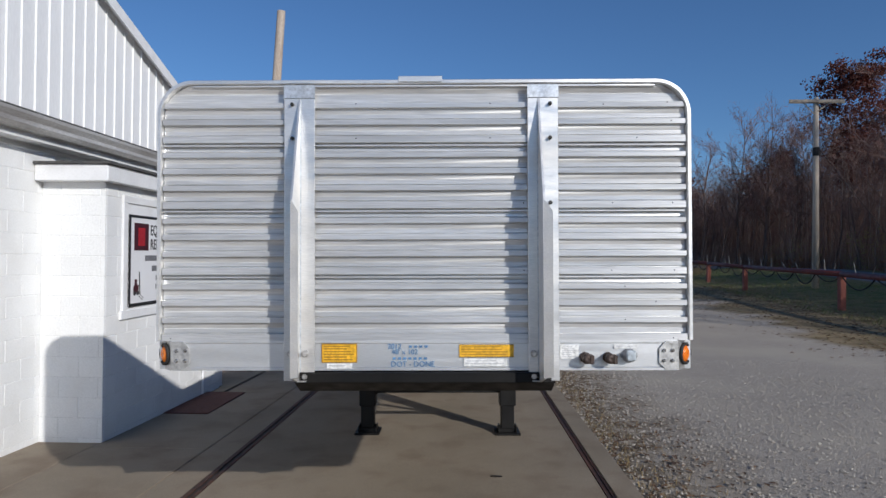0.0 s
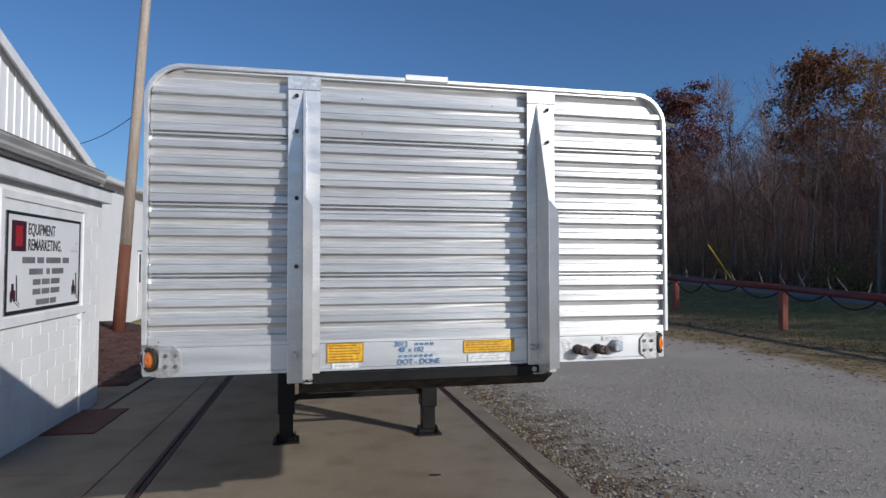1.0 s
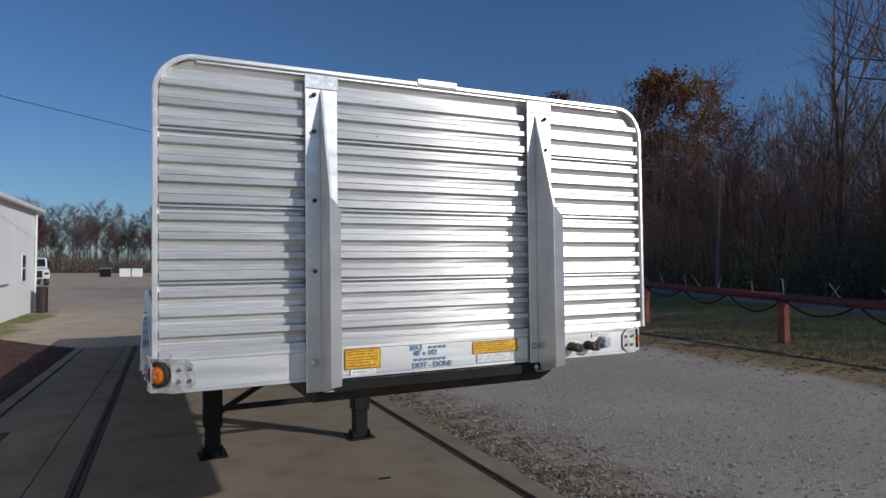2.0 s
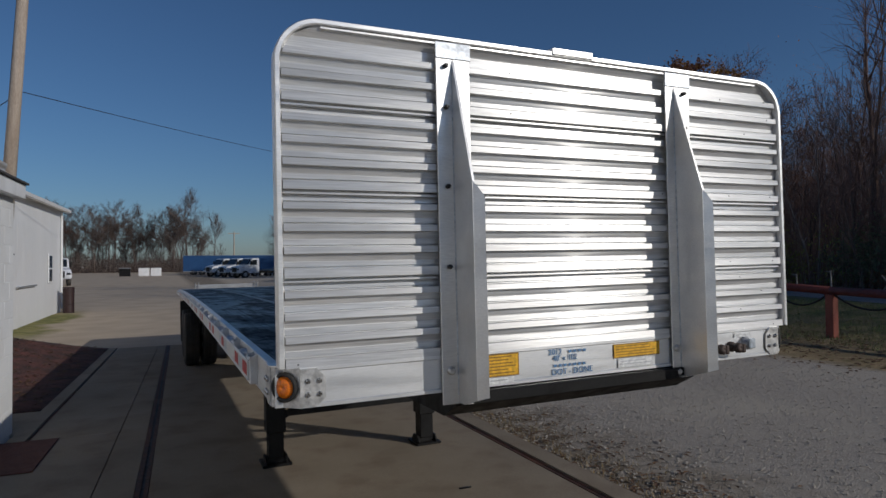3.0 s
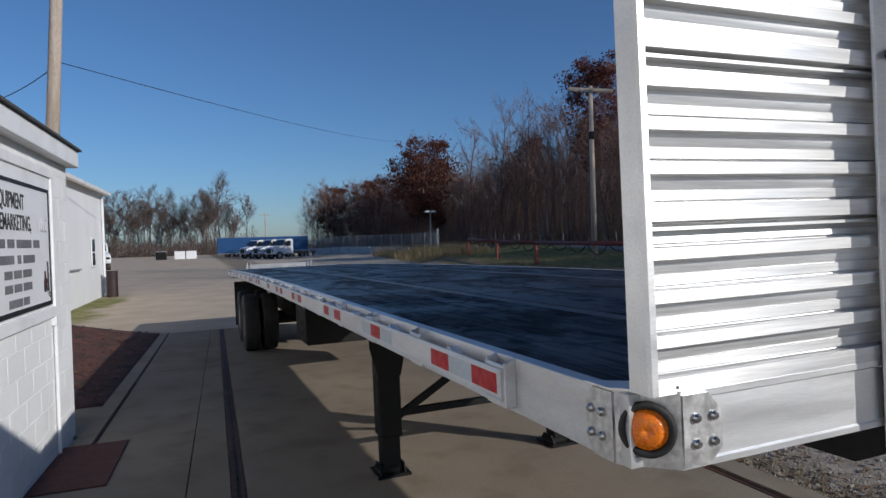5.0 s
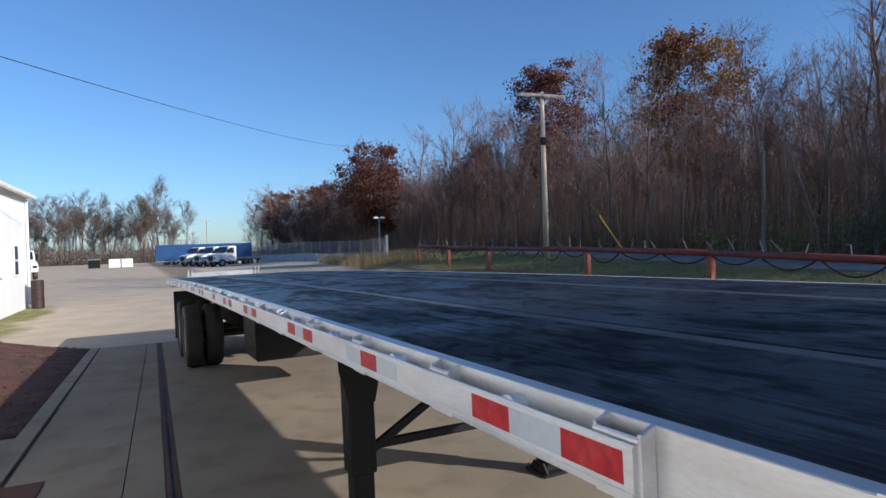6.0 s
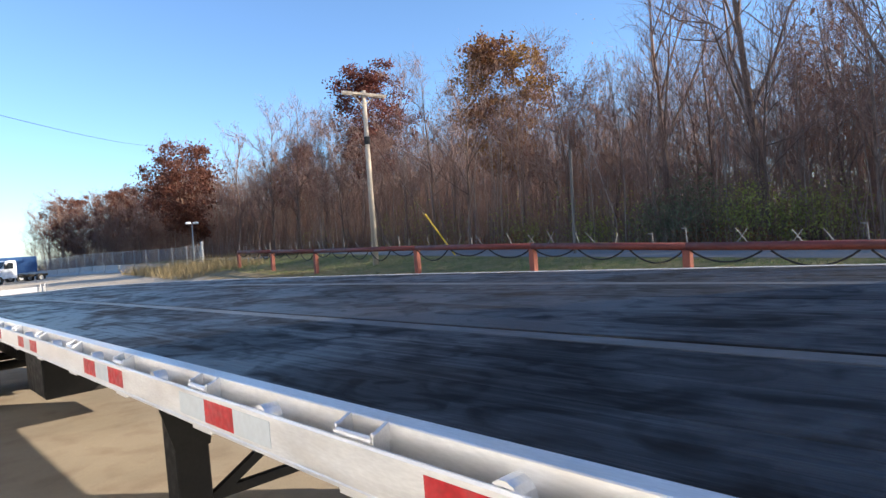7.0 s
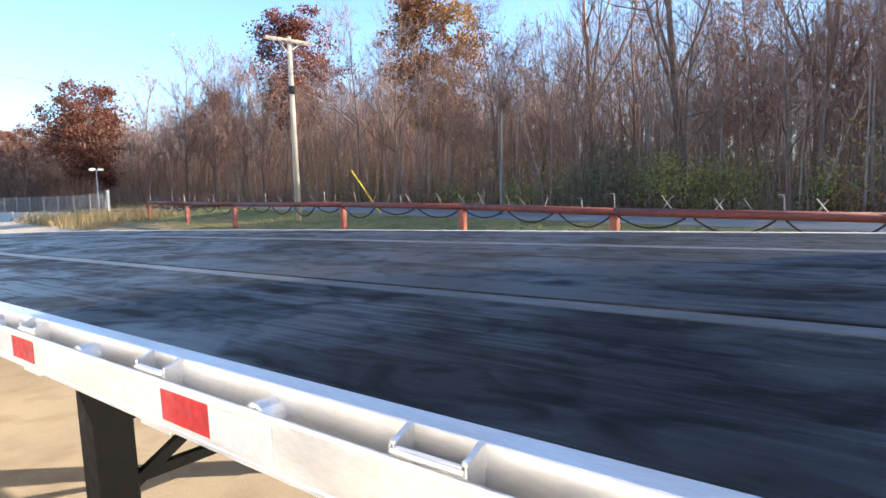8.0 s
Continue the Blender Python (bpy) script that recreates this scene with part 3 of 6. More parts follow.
def plank_profile(k):
    """Points of (depth below the plank's upper joint, setback) from top to bottom."""
    if k:
        prof = [(0.0, 0.034), (0.0035, 0.034), (0.004, 0.009), (0.0105, 0.009), (0.011, 0.038), (0.021, 0.036), (0.022, 0.029), (0.034, 0.028), (0.035, 0.037), (0.040, 0.036)]
        ribs = RIBS
    else:
        prof = [(0.022, 0.010), (0.046, 0.018), (0.074, 0.034), (0.075, 0.028), (0.113, 0.028), (0.114, 0.037), (0.119, 0.036)]
        ribs = RIBS[1:]
    for i, (a, c) in enumerate(ribs):
        prof += [(a, 0.004), (a + 0.0015, 0.002), (c - 0.0015, 0.002), (c, 0.004)]
        if i < len(ribs) - 1:
            n_ = ribs[i + 1][0]
            prof += [(c + 0.0015, 0.021), (c + 0.0275, 0.026), (c + 0.0285, 0.021), (n_ - 0.007, 0.021), (n_ - 0.006, 0.030), (n_ - 0.001, 0.029)]
    return prof + [(PL - 0.0035, 0.034), (PL - 0.0005, 0.034)]


for k in range(4):
    top = JOINT - k * PL
    prof = [(d, y) for d, y in plank_profile(k) if top - d > HB - 0.004]
    bm = bmesh.new()
    L, R = [], []
    for d, y in prof:
        z = top - d
        x = side_limit(z, 0.026)
        L.append(bm.verts.new((-x, y, z)))
        R.append(bm.verts.new((x, y, z)))
    for i in range(len(prof) - 1):
        bm.faces.new((L[i], R[i], R[i + 1], L[i + 1]))
    back = []
    for z in (top - prof[0][0], top - prof[-1][0]):
        x = side_limit(z, 0.026)
        back.append((bm.verts.new((-x, 0.049, z)), bm.verts.new((x, 0.049, z))))
    bm.faces.new((back[0][0], back[1][0], back[1][1], back[0][1]))
    bm.faces.new((L[0], back[0][0], back[0][1], R[0]))
    bm.faces.new((L[-1], R[-1], back[1][1], back[1][0]))
    bm.faces.new(L + [back[1][0], back[0][0]])
    bm.faces.new(R + [back[1][1], back[0][1]])
    bmesh.ops.recalc_face_normals(bm, faces=bm.faces[:])
    part("plank", bm, ALU_PLANK, headboard)
part("top_plate", box(-0.121, 0.092, -0.014, 0.03, HT - 0.016, HT + 0.014, 0.003), ALU, headboard, "small bent aluminium plate on the top edge")

rivet = mesh_of("rivet", lathe([(0, 0.0001), (-0.002, 0.0022), (0, 0.0036)], "y", 8), RIVET)
for x, z, y in ((-0.328, 2.635, 0.002), (0.323, 2.635, 0.002), (-0.2, 2.569, 0.028), (0.186, 2.569, 0.028), (-0.328, 2.466, 0.002), (0.323, 2.466, 0.002), (0.873, 2.629, 0.002), (1.182, 2.638, 0.002), (1.201, 2.548, 0.002), (1.034, 2.466, 0.002), (0.914, 2.15, 0.002), (1.204, 2.15, 0.002), (0.908, 1.823, 0.002), (1.209, 1.823, 0.002), (0.971, 1.746, 0.002), (1.119, 1.673, 0.002), (0.971, 1.586, 0.002), (1.201, 1.498, 0.002), (-1.226, 1.498, 0.002), (0.484, 2.15, 0.002), (0.484, 1.823, 0.002)):
    rv = part("rivet", rivet, RIVET, headboard)
    rv.location = (x, y, z)


def bolt_mesh(name, r, h, material):
    return mesh_of(name, lathe([(0.0, 0.0001), (-h, 0.0001), (-h, r * 0.62), (-h * 0.55, r), (0.0, r)], "y", 12), material)


DARK_BOLT = bolt_mesh("bolt", 0.0095, 0.022, BOLT_DARK)
SHINY_BOLT = bolt_mesh("bolt", 0.0095, 0.010, CHROME)
ALU_BOLT = bolt_mesh("bolt", 0.017, 0.02, STEEL)


def stiffener(xc, out):
    """A tapered vertical stiffener bolted to the headboard. out: the side that carries the bolts (-1 or 1)."""
    x0, x1 = xc - 0.074, xc + 0.074
    web = xc + (0.0 if out < 0 else -0.02)
    bm = box(x0, x1, -0.014, -0.006, 1.295, HT - 0.03, 0.002)
    top, kink, bot = 2.655, 2.15, 1.335
    deep = -0.172
    extrude([(-0.014, top), (-0.014, 1.30), (-0.06, 1.30), (deep, bot), (deep, kink)], "x", web - 0.005, web + 0.005, bm)
    st = part("stiffener", bm, ALU, trailer, "tapered aluminium stiffener post on the headboard")
    bm = bmesh.new()
    d0, d1, u0, u1 = deep, deep - 0.02, web - 0.004, web + 0.036
    outline = [(u0, d0, kink + 0.004), (u0 + 0.012, d0 - 0.006, kink - 0.012), (u1, d1, kink - 0.055), (u1, d1, bot + 0.01), (u0, d0, bot)]
    front_ = [bm.verts.new(p) for p in outline]
    back_ = [bm.verts.new((x, y + 0.007, z)) for x, y, z in outline]
    bm.faces.new(front_)
    bm.faces.new(back_[::-1])
    for i in range(5):
        bm.faces.new((front_[i], back_[i], back_[(i + 1) % 5], front_[(i + 1) % 5]))
    bmesh.ops.recalc_face_normals(bm, faces=bm.faces[:])
    part("lip", bm, ALU, st)
    for side in (-1, 1):
        part("weld_bead", tube((web + side * 0.0065, -0.0155, 1.33), (web + side * 0.0065, -0.0155, 2.64), 0.0035, 0.003, 6), CAP, st, "bright weld along the post")
    cap = [(-0.0145, HT - 0.028), (-0.0195, HT - 0.032), (-0.0195, HT - 0.093), (-0.0145, HT - 0.096)]
    part("cap", extrude(cap, "x", x0 - 0.001, x1 + 0.001), CAP, st, "short folded cap at the head of the post")
    for z in (2.628, 2.463, 2.150, 1.833):
        b = part("bolt", DARK_BOLT, BOLT_DARK, st)
        b.location = (xc + out * 0.034, -0.014, z)
    for z in (1.427, 1.318):
        b = part("bolt", ALU_BOLT, STEEL, st)
        b.location = (web + 0.03 if out < 0 else web - 0.03, -0.014, z)
    if out < 0:
        b = part("bolt", ALU_BOLT, STEEL, st)
        b.location = (xc - 0.038, -0.014, 1.427)
    part("foot_clip", box(web - 0.04 if out > 0 else web, web if out > 0 else web + 0.04, -0.05, -0.014, 1.297, 1.301), STEEL, st)
    return st


stiffener(-0.599, -1)
stiffener(0.577, 1)

# front rail with its corner plates, labels and couplings
FB = 1.343
front_rail = part("front_rail", extrude([(0.0, FB), (0.05, FB), (0.05, DECK), (0.0, DECK), (0.0, DECK - 0.012), (0.004, DECK - 0.016), (0.004, FB + 0.016), (0.0, FB + 0.012)], "x", -1.222, 1.222), ALU_FRONT, trailer,
                  "flat aluminium front rail of the deck")


def corner(sx):
    """The bevelled corner of the front rail with its bolted plate and round amber marker lamp."""
    top, bot = DECK - 0.004, FB + 0.004
    x = 1.222 * sx
    outline = [(x, 0.0), (1.307 * sx, 0.085), (1.307 * sx, 0.16), (1.27 * sx, 0.16), (1.27 * sx, 0.09), (x, 0.04)]
    cp = part("corner_casting", extrude(outline, "z", FB, DECK), STEEL, trailer, "bevelled steel corner of the front rail")
    w = 0.092
    front = [(x, top), (x - sx * 0.06, top), (x - sx * w, top - 0.035), (x - sx * w, bot + 0.03), (x - sx * 0.06, bot), (x, bot)]
    plate = part("bolt_plate", extrude(front, "y", -0.006, 0.0), STEEL, cp)
    side = [(0.085, top), (0.15, top), (0.172, top - 0.03), (0.172, bot + 0.03), (0.15, bot), (0.085, bot)]
    part("bolt_plate", extrude(side, "x", 1.307 * sx, 1.313 * sx), STEEL, cp)
    for dx in (0.028, 0.070):
        for dz in (-0.024, 0.024):
            b = part("bolt", SHINY_BOLT, CHROME, cp)
            b.location = (x - sx * dx, -0.006, (top + bot) / 2 + dz)
            b = part("bolt", SHINY_BOLT, CHROME, cp)
            b.matrix_local = Matrix.Translation((1.313 * sx, 0.092 + dx * 0.85, (top + bot) / 2 + dz)) @ Matrix.Rotation(sx * math.pi / 2, 4, "Z")
    c = Vector((1.2645 * sx, 0.0425, 1.417))
    lamp = part("marker_lamp", lathe([(0.0, 0.053), (-0.012, 0.053), (-0.016, 0.047), (-0.012, 0.040), (0.0, 0.040)], "y", 28), RUBBER, trailer, "round amber marker lamp in a black rubber ring", True)
    lamp.matrix_local = Matrix.Translation(c) @ Matrix.Rotation(sx * math.pi / 4, 4, "Z") @ Matrix.Translation((0, -0.001, 0))
    part("lens", lathe([(0.0, 0.0001), (-0.021, 0.0001), (-0.019, 0.02), (-0.011, 0.038), (0.0, 0.040)], "y", 28), AMBER, lamp, "amber plastic lens", True)
    tray = part("drip_plate", extrude([(x, -0.004), (1.315 * sx, 0.09), (1.315 * sx, 0.17), (x, 0.1)], "z", DECK, DECK + 0.004), ALU, cp)


corner(-1)
corner(1)


def label_plate(name, x0, x1, z0, z1, material, lines, ink, text):
    lab = part(name, box(x0, x1, -0.0025, -0.0005, z0, z1), material, front_rail, text)
    random.seed(int(x0 * 1000) + 5000)
    h = (z1 - z0) / (lines + 1)
    bm = None
    for i in range(lines):
        z = z1 - h * (i + 0.8)
        bm = box(x0 + 0.01, x1 - 0.01 - random.uniform(0, 0.25) * (x1 - x0), -0.0032, -0.0024, z - h * 0.28, z + h * 0.1, 0, bm)
    part("lettering", bm, ink, lab)
    return lab


def border(lab, x0, x1, z0, z1, material, w=0.004):
    for b in ((x0, x1, z0, z0 + w), (x0, x1, z1 - w, z1), (x0, x0 + w, z0 + w, z1 - w), (x1 - w, x1, z0 + w, z1 - w)):
        part("edge_line", box(b[0], b[1], -0.0031, -0.0024, b[2], b[3]), material, lab)


lab = label_plate("warning_label", -0.493, -0.322, 1.381, 1.472, YELLOW, 6, INK_BROWN, "yellow warning label with small dark print")
border(lab, -0.493, -0.322, 1.381, 1.472, INK_BROWN)
label_plate("paper_label", -0.468, -0.346, 1.352, 1.378, PAPER, 1, SIGN_GREY, "small white paper label")
lab = label_plate("warning_label", 0.171, 0.433, 1.406, 1.468, YELLOW, 4, INK_BROWN, "yellow warning label with a dashed dark edge")
for i in range(22):
    x = 0.173 + i * 0.0119
    for z in (1.406, 1.464):
        part("edge_dash", box(x, x + 0.007, -0.0032, -0.0024, z, z + 0.004), INK, lab)
label_plate("paper_label", 0.192, 0.40, 1.363, 1.400, PAPER, 2, SIGN_GREY, "white paper label with rows of print")
label_plate("paper_label", 0.655, 0.745, 1.398, 1.464, PAPER, 6, SIGN_GREY, "white paper label with small print")
label_plate("paper_label", 0.915, 1.03, 1.447, 1.468, PAPER, 1, SIGN_GREY, "white paper strip")
for text, z, x, size in (("2012", 1.448, -0.175, 0.034), ("48' x 102", 1.421, -0.155, 0.034), ("DOT - DONE", 1.362, -0.16, 0.036)):
    letters("handwriting", text, size, BLUE_INK, pose(x, -0.001, z, 90, 0, 0) @ Matrix.Shear("XZ", 4, (0, 0)), front_rail, "blue marker handwriting", 0.0012)
for x0, z0, k in ((-0.072, 1.452, 4), (-0.15, 1.395, 7)):
    for i in range(k):
        part("handwriting", box(x0 + i * 0.025, x0 + i * 0.025 + 0.015, -0.0018, -0.0005, z0, z0 + 0.011), BLUE_INK, front_rail, "unreadable blue marker strokes")

for x in (0.775, 0.885):
    g = part("air_coupling", lathe([(0.0, 0.026), (-0.014, 0.026), (-0.018, 0.016), (-0.04, 0.016), (-0.044, 0.025), (-0.064, 0.023), (-0.068, 0.0001), (0.0, 0.0001)], "y", 16, (x, 0, 1.405)), COUPLING, trailer, "dull brown air hose coupling", True)
    part("coupling_hook", box(x + 0.010, x + 0.030, -0.07, -0.022, 1.382, 1.424, 0.004), COUPLING, g)
sock = part("power_socket", lathe([(0.0, 0.034), (-0.008, 0.034), (-0.012, 0.027), (-0.036, 0.027), (-0.04, 0.0001), (0.0, 0.0001)], "y", 18, (0.985, 0, 1.414)), GREY_METAL, trailer, "grey round power socket with a hinged lid", True)
part("lid", box(0.963, 1.007, -0.05, -0.041, 1.394, 1.444, 0.005), mat("socket_lid", (0.55, 0.60, 0.64), rough=0.4, metal=0.3), sock, "pale blue-grey lid")
part("flange", box(0.945, 1.026, -0.007, 0.0, 1.402, 1.428, 0.003), GREY_METAL, sock)

# coupler plate below the front
coupler = part("coupler_plate", extrude([(-0.01, 1.335), (-0.01, 1.285), (0.10, 1.225), (1.25, 1.225), (1.25, 1.335)], "x", -0.62, 0.63), BLACK, trailer, "black steel coupler plate under the front")
part("nose_bar", box(-0.60, 0.61, -0.03, -0.008, 1.286, 1.338, 0.006), BLACK, coupler)
part("kingpin", tube((0, 0.9, 1.225), (0, 0.9, 1.13), 0.045, 0.04, 16), GREY_METAL, coupler)

# deck boards and metal strips
LEN = 14.63
spans = ((-1.2635, -0.640, 3), (-0.541, 0.545, 6), (0.655, 1.2635, 3))
for a, c, k in spans:
    w = (c - a) / k
    for i in range(k):
        x0 = a + i * w
        part("deck_board", box(x0 + 0.0004, x0 + w - 0.0004, 0.052, LEN - 0.05, DECK - 0.035, DECK - 0.006 + random.uniform(-0.0008, 0.0008), 0.0012), DECKWOOD, trailer)
for x0, x1, x2 in ((-0.640, -0.569, -0.541), (0.545, 0.627, 0.655)):
    # added black strip standing in for the shade down in the open gap
    part("gap_filler", box(x1, x2, 0.052, LEN - 0.05, DECK - 0.05, DECK - 0.028), BLACK, trailer)
    part("deck_strip", box(x0 + 0.0005, x1, 0.052, LEN - 0.05, DECK - 0.04, DECK - 0.004, 0.002), STRIP, trailer, "grey metal strip between the deck boards")

# side rails, rub rails, stake pockets and spools


def pocket_bm():
    """A folded plate that closes an open-topped socket between side rail and rub rail, with its weld beads."""
    bm = box(-0.054, -0.047, 0, 0.033, -0.13, -0.013, 0.002)
    box(0.047, 0.054, 0, 0.033, -0.13, -0.013, 0.002, bm)
    box(-0.052, 0.052, 0.026, 0.0328, -0.13, -0.020, 0.002, bm)
    tube((-0.052, 0.033, -0.026), (0.050, 0.033, -0.026), 0.004, 0.004, 6, bm)
    for u in (-0.0505, 0.0505):
        extrude([(0.0, -0.003), (0.033, -0.019), (0.033, -0.03), (0.0, -0.03)], "x", u - 0.0045, u + 0.0045, bm)
    return bm


PK = mesh_of("stake_pocket", pocket_bm(), ALU_RAIL)
SP = mesh_of("spool", lathe([(0.0, 0.026), (0.034, 0.026), (0.034, 0.018), (0.0, 0.018)], "y", 14), ALU_RAIL)
for sx in (-1, 1):
    top = DECK - 0.004
    prof = [(1.300, top - 0.002), (1.298, top), (1.264, top), (1.264, top - 0.012), (1.288, top - 0.012), (1.288, FB + 0.02), (1.21, FB + 0.012), (1.21, FB), (1.300, FB)]
    rail = part("side_rail", extrude([(sx * a, z) for a, z in prof], "y", 0.05, LEN), ALU_RAIL, trailer, "aluminium side rail of the deck")
    zt, zb = 1.456, 1.377
    prof = [(1.341, zt - 0.004), (1.338, zt), (1.334, zt), (1.332, zt - 0.003), (1.332, zb), (1.338, zb - 0.004), (1.343, zb - 0.002), (1.343, zb + 0.004), (1.341, zb + 0.006)]
    rub = part("rub_rail", extrude([(sx * a, z) for a, z in prof], "y", 0.505, LEN), ALU_RAIL, trailer, "flat aluminium rub rail with red and white tape")
    y = 0.551
    i = 0
    while y < LEN - 0.2:
        p = part("stake_pocket", PK, ALU_RAIL, trailer)
        p.matrix_local = Matrix.Translation((sx * 1.2995, y, DECK)) @ Matrix.Rotation(sx * -math.pi / 2, 4, "Z")
        p = part("spool", SP, ALU_RAIL, trailer)
        p.matrix_local = Matrix.Translation((sx * 1.299, y + 0.316, DECK - 0.048)) @ Matrix.Rotation(sx * -math.pi / 2, 4, "Z")
        y += 0.633
        i += 1
    tapes = [(0.527, 0.683, 1), (0.683, 0.852, 0), (0.852, 1.005, 1), (1.45, 1.612, 0), (1.612, 1.762, 1), (1.762, 1.915, 0), (2.385, 2.537, 1), (2.537, 2.69, 0), (2.69, 2.842, 1)]
    y = 3.7
    while y < 14:
        tapes += [(y, y + 0.16, 1), (y + 0.16, y + 0.32, 0)] + ([(y + 0.32, y + 0.48, 1)] if int(y * 7) % 2 else [])
        y += 1.05
    for a, c, red in tapes:
        xs_ = sorted((sx * 1.3408, sx * 1.342))
        part("tape", box(xs_[0], xs_[1], a, c, 1.391, 1.443), RED_TAPE if red else WHITE_TAPE, rub, "red reflective tape" if red else "white reflective tape")
part("rear_rail", box(-1.245, 1.245, LEN - 0.05, LEN, FB - 0.05, DECK, 0.004), ALU_RAIL, trailer, "aluminium rear rail of the deck")
tb = part("tail_board", box(-0.95, 0.55, LEN - 0.35, LEN - 0.31, DECK, DECK + 0.10, 0.004), GREY_METAL, trailer, "low grey metal board standing at the rear of the deck")
for x in (-0.93, -0.86, 0.47, 0.54):
    part("stub", tube((x, LEN - 0.39, DECK - 0.01), (x + 0.008, LEN - 0.39, DECK + 0.15), 0.011, 0.011, 8), GREY_METAL, tb)

# chassis
for x in (-0.5, 0.5):
    bm = box(x - 0.07, x + 0.07, 1.2, LEN - 0.3, FB - 0.03, FB - 0.01)
    extrude([(1.2, FB - 0.03), (LEN - 0.3, FB - 0.03), (LEN - 0.3, FB - 0.25), (4.6, FB - 0.42), (3.4, FB - 0.30), (1.2, FB - 0.12)], "x", x - 0.008, x + 0.008, bm)
    extrude([(LEN - 0.3, FB - 0.25), (4.6, FB - 0.42), (3.4, FB - 0.30), (1.2, FB - 0.12), (1.2, FB - 0.135), (3.4, FB - 0.315), (4.6, FB - 0.435), (LEN - 0.3, FB - 0.265)], "x", x - 0.07, x + 0.07, bm)
    part("main_beam", bm, BLACK, trailer, "black steel main beam")
cm = mesh_of("cross_member", box(-1.23, 1.23, -0.03, 0.03, FB - 0.008, DECK - 0.04), ALU_RAIL)
y = 0.4
while y < LEN - 0.3:
    c = part("cross_member", cm, ALU_RAIL, trailer)
    c.location.y = y
    y += 0.46

LY = 3.68
for x in (-0.735, 0.745):
    z0 = 0.0096 * LY + 0.011 - (0.0035 if x > 0 else -0.0035)
    bm = box(x - 0.085, x + 0.085, LY - 0.085, LY + 0.085, 0.34, 1.26, 0.008)
    leg = part("landing_leg", bm, BLACK, trailer, "black square landing leg")
    part("lower_tube", box(x - 0.068, x + 0.068, LY - 0.07, LY + 0.07, z0 + 0.06, 0.36, 0.006), BLACK, leg)
    bm = box(x - 0.13, x + 0.13, LY - 0.13, LY + 0.13, z0, z0 + 0.022, 0.004)
    for dx in (-0.09, 0.09):
        extrude([(LY - 0.11, z0 + 0.02), (LY + 0.11, z0 + 0.02), (LY + 0.06, z0 + 0.085), (LY - 0.06, z0 + 0.085)], "x", x + dx - 0.006, x + dx + 0.006, bm)
    extrude([(x - 0.10, z0 + 0.02), (x + 0.10, z0 + 0.02), (x + 0.06, z0 + 0.10), (x - 0.06, z0 + 0.10)], "y", LY - 0.058, LY + 0.058, bm)
    part("foot", bm, BLACK, leg)
    part("top_bracket", extrude([(x - 0.145, 1.335), (x + 0.145, 1.335), (x + 0.145, 1.06), (x + 0.087, 0.80), (x - 0.087, 0.80), (x - 0.145, 1.02)], "y", LY - 0.10, LY - 0.088), BLACK, leg, "black gusset plate")
    s_ = 1 if x < 0 else -1
    part("brace", beam((x + s_ * 0.06, LY - 0.03 * s_, 0.47), (x + s_ * 1.06, LY - 0.03 * s_, 1.05), 0.04, 0.05), BLACK, leg)
part("cross_bar", beam((-0.66, LY, 0.495), (0.67, LY, 0.495), 0.05, 0.05), BLACK, trailer, "black square bar between the landing legs")
part("cross_tube", tube((-0.65, LY, 0.98), (0.72, LY, 0.98), 0.022, 0.022, 10), BLACK, trailer, "thin black cross shaft between the legs")

box_y = 8.05
sb = part("storage_box", box(-0.62, 0.62, box_y, box_y + 0.95, 0.40, 1.31, 0.01), BLACK, trailer, "black steel box under the deck")
part("side_panel", box(-0.626, -0.62, box_y + 0.02, box_y + 0.93, 0.42, 1.29), BLACK, sb)

# wheels
tyre_prof = [(-0.115, 0.29), (-0.13, 0.34), (-0.13, 0.44), (-0.118, 0.485), (-0.095, 0.502), (-0.088, 0.494), (-0.078, 0.502), (-0.035, 0.506), (-0.03, 0.496), (-0.02, 0.506), (0.02, 0.506), (0.03, 0.496), (0.035, 0.506),
             (0.078, 0.502), (0.088, 0.494), (0.095, 0.502), (0.118, 0.485), (0.13, 0.44), (0.13, 0.34), (0.115, 0.29)]
tyre_me = mesh_of("tyre", lathe(tyre_prof, "x", 40), RUBBER)
rim_me = mesh_of("rim", lathe([(-0.11, 0.29), (-0.11, 0.275), (-0.05, 0.25), (-0.02, 0.12), (-0.06, 0.10), (-0.06, 0.0001), (0.06, 0.0001), (0.06, 0.10), (0.08, 0.25), (0.11, 0.275), (0.11, 0.29)], "x", 32), RIM_WHITE)
for wy in (10.8, 12.07):
    zc = 0.506 + 0.0096 * wy + 0.010 - 0.016 * (wy - 3.67)
    part("axle", tube((-1.2, wy, zc), (1.2, wy, zc), 0.065, 0.065, 14), BLACK, trailer)
    for wx in (-1.165, -0.855, 0.855, 1.165):
        w = part("wheel", tyre_me, RUBBER, trailer, "black truck tyre on a pale rim")
        w.location = (wx, wy, zc)
        part("rim", rim_me, RIM_WHITE, w)
for x in (-0.5, 0.5):
    part("hanger", box(x - 0.05, x + 0.05, 10.1, 12.9, 0.62, 1.14, 0.01), BLACK, trailer, "black suspension hanger")
for x in (-1.02, 1.02):
    part("mud_flap", box(x - 0.29, x + 0.29, 12.85, 12.86, 0.25, 1.15), RUBBER, trailer, "black rubber mud flap")
bar = part("rear_guard", box(-1.1, 1.1, LEN - 0.12, LEN - 0.04, 0.62, 0.72, 0.008), BLACK, trailer, "black rear guard bar")
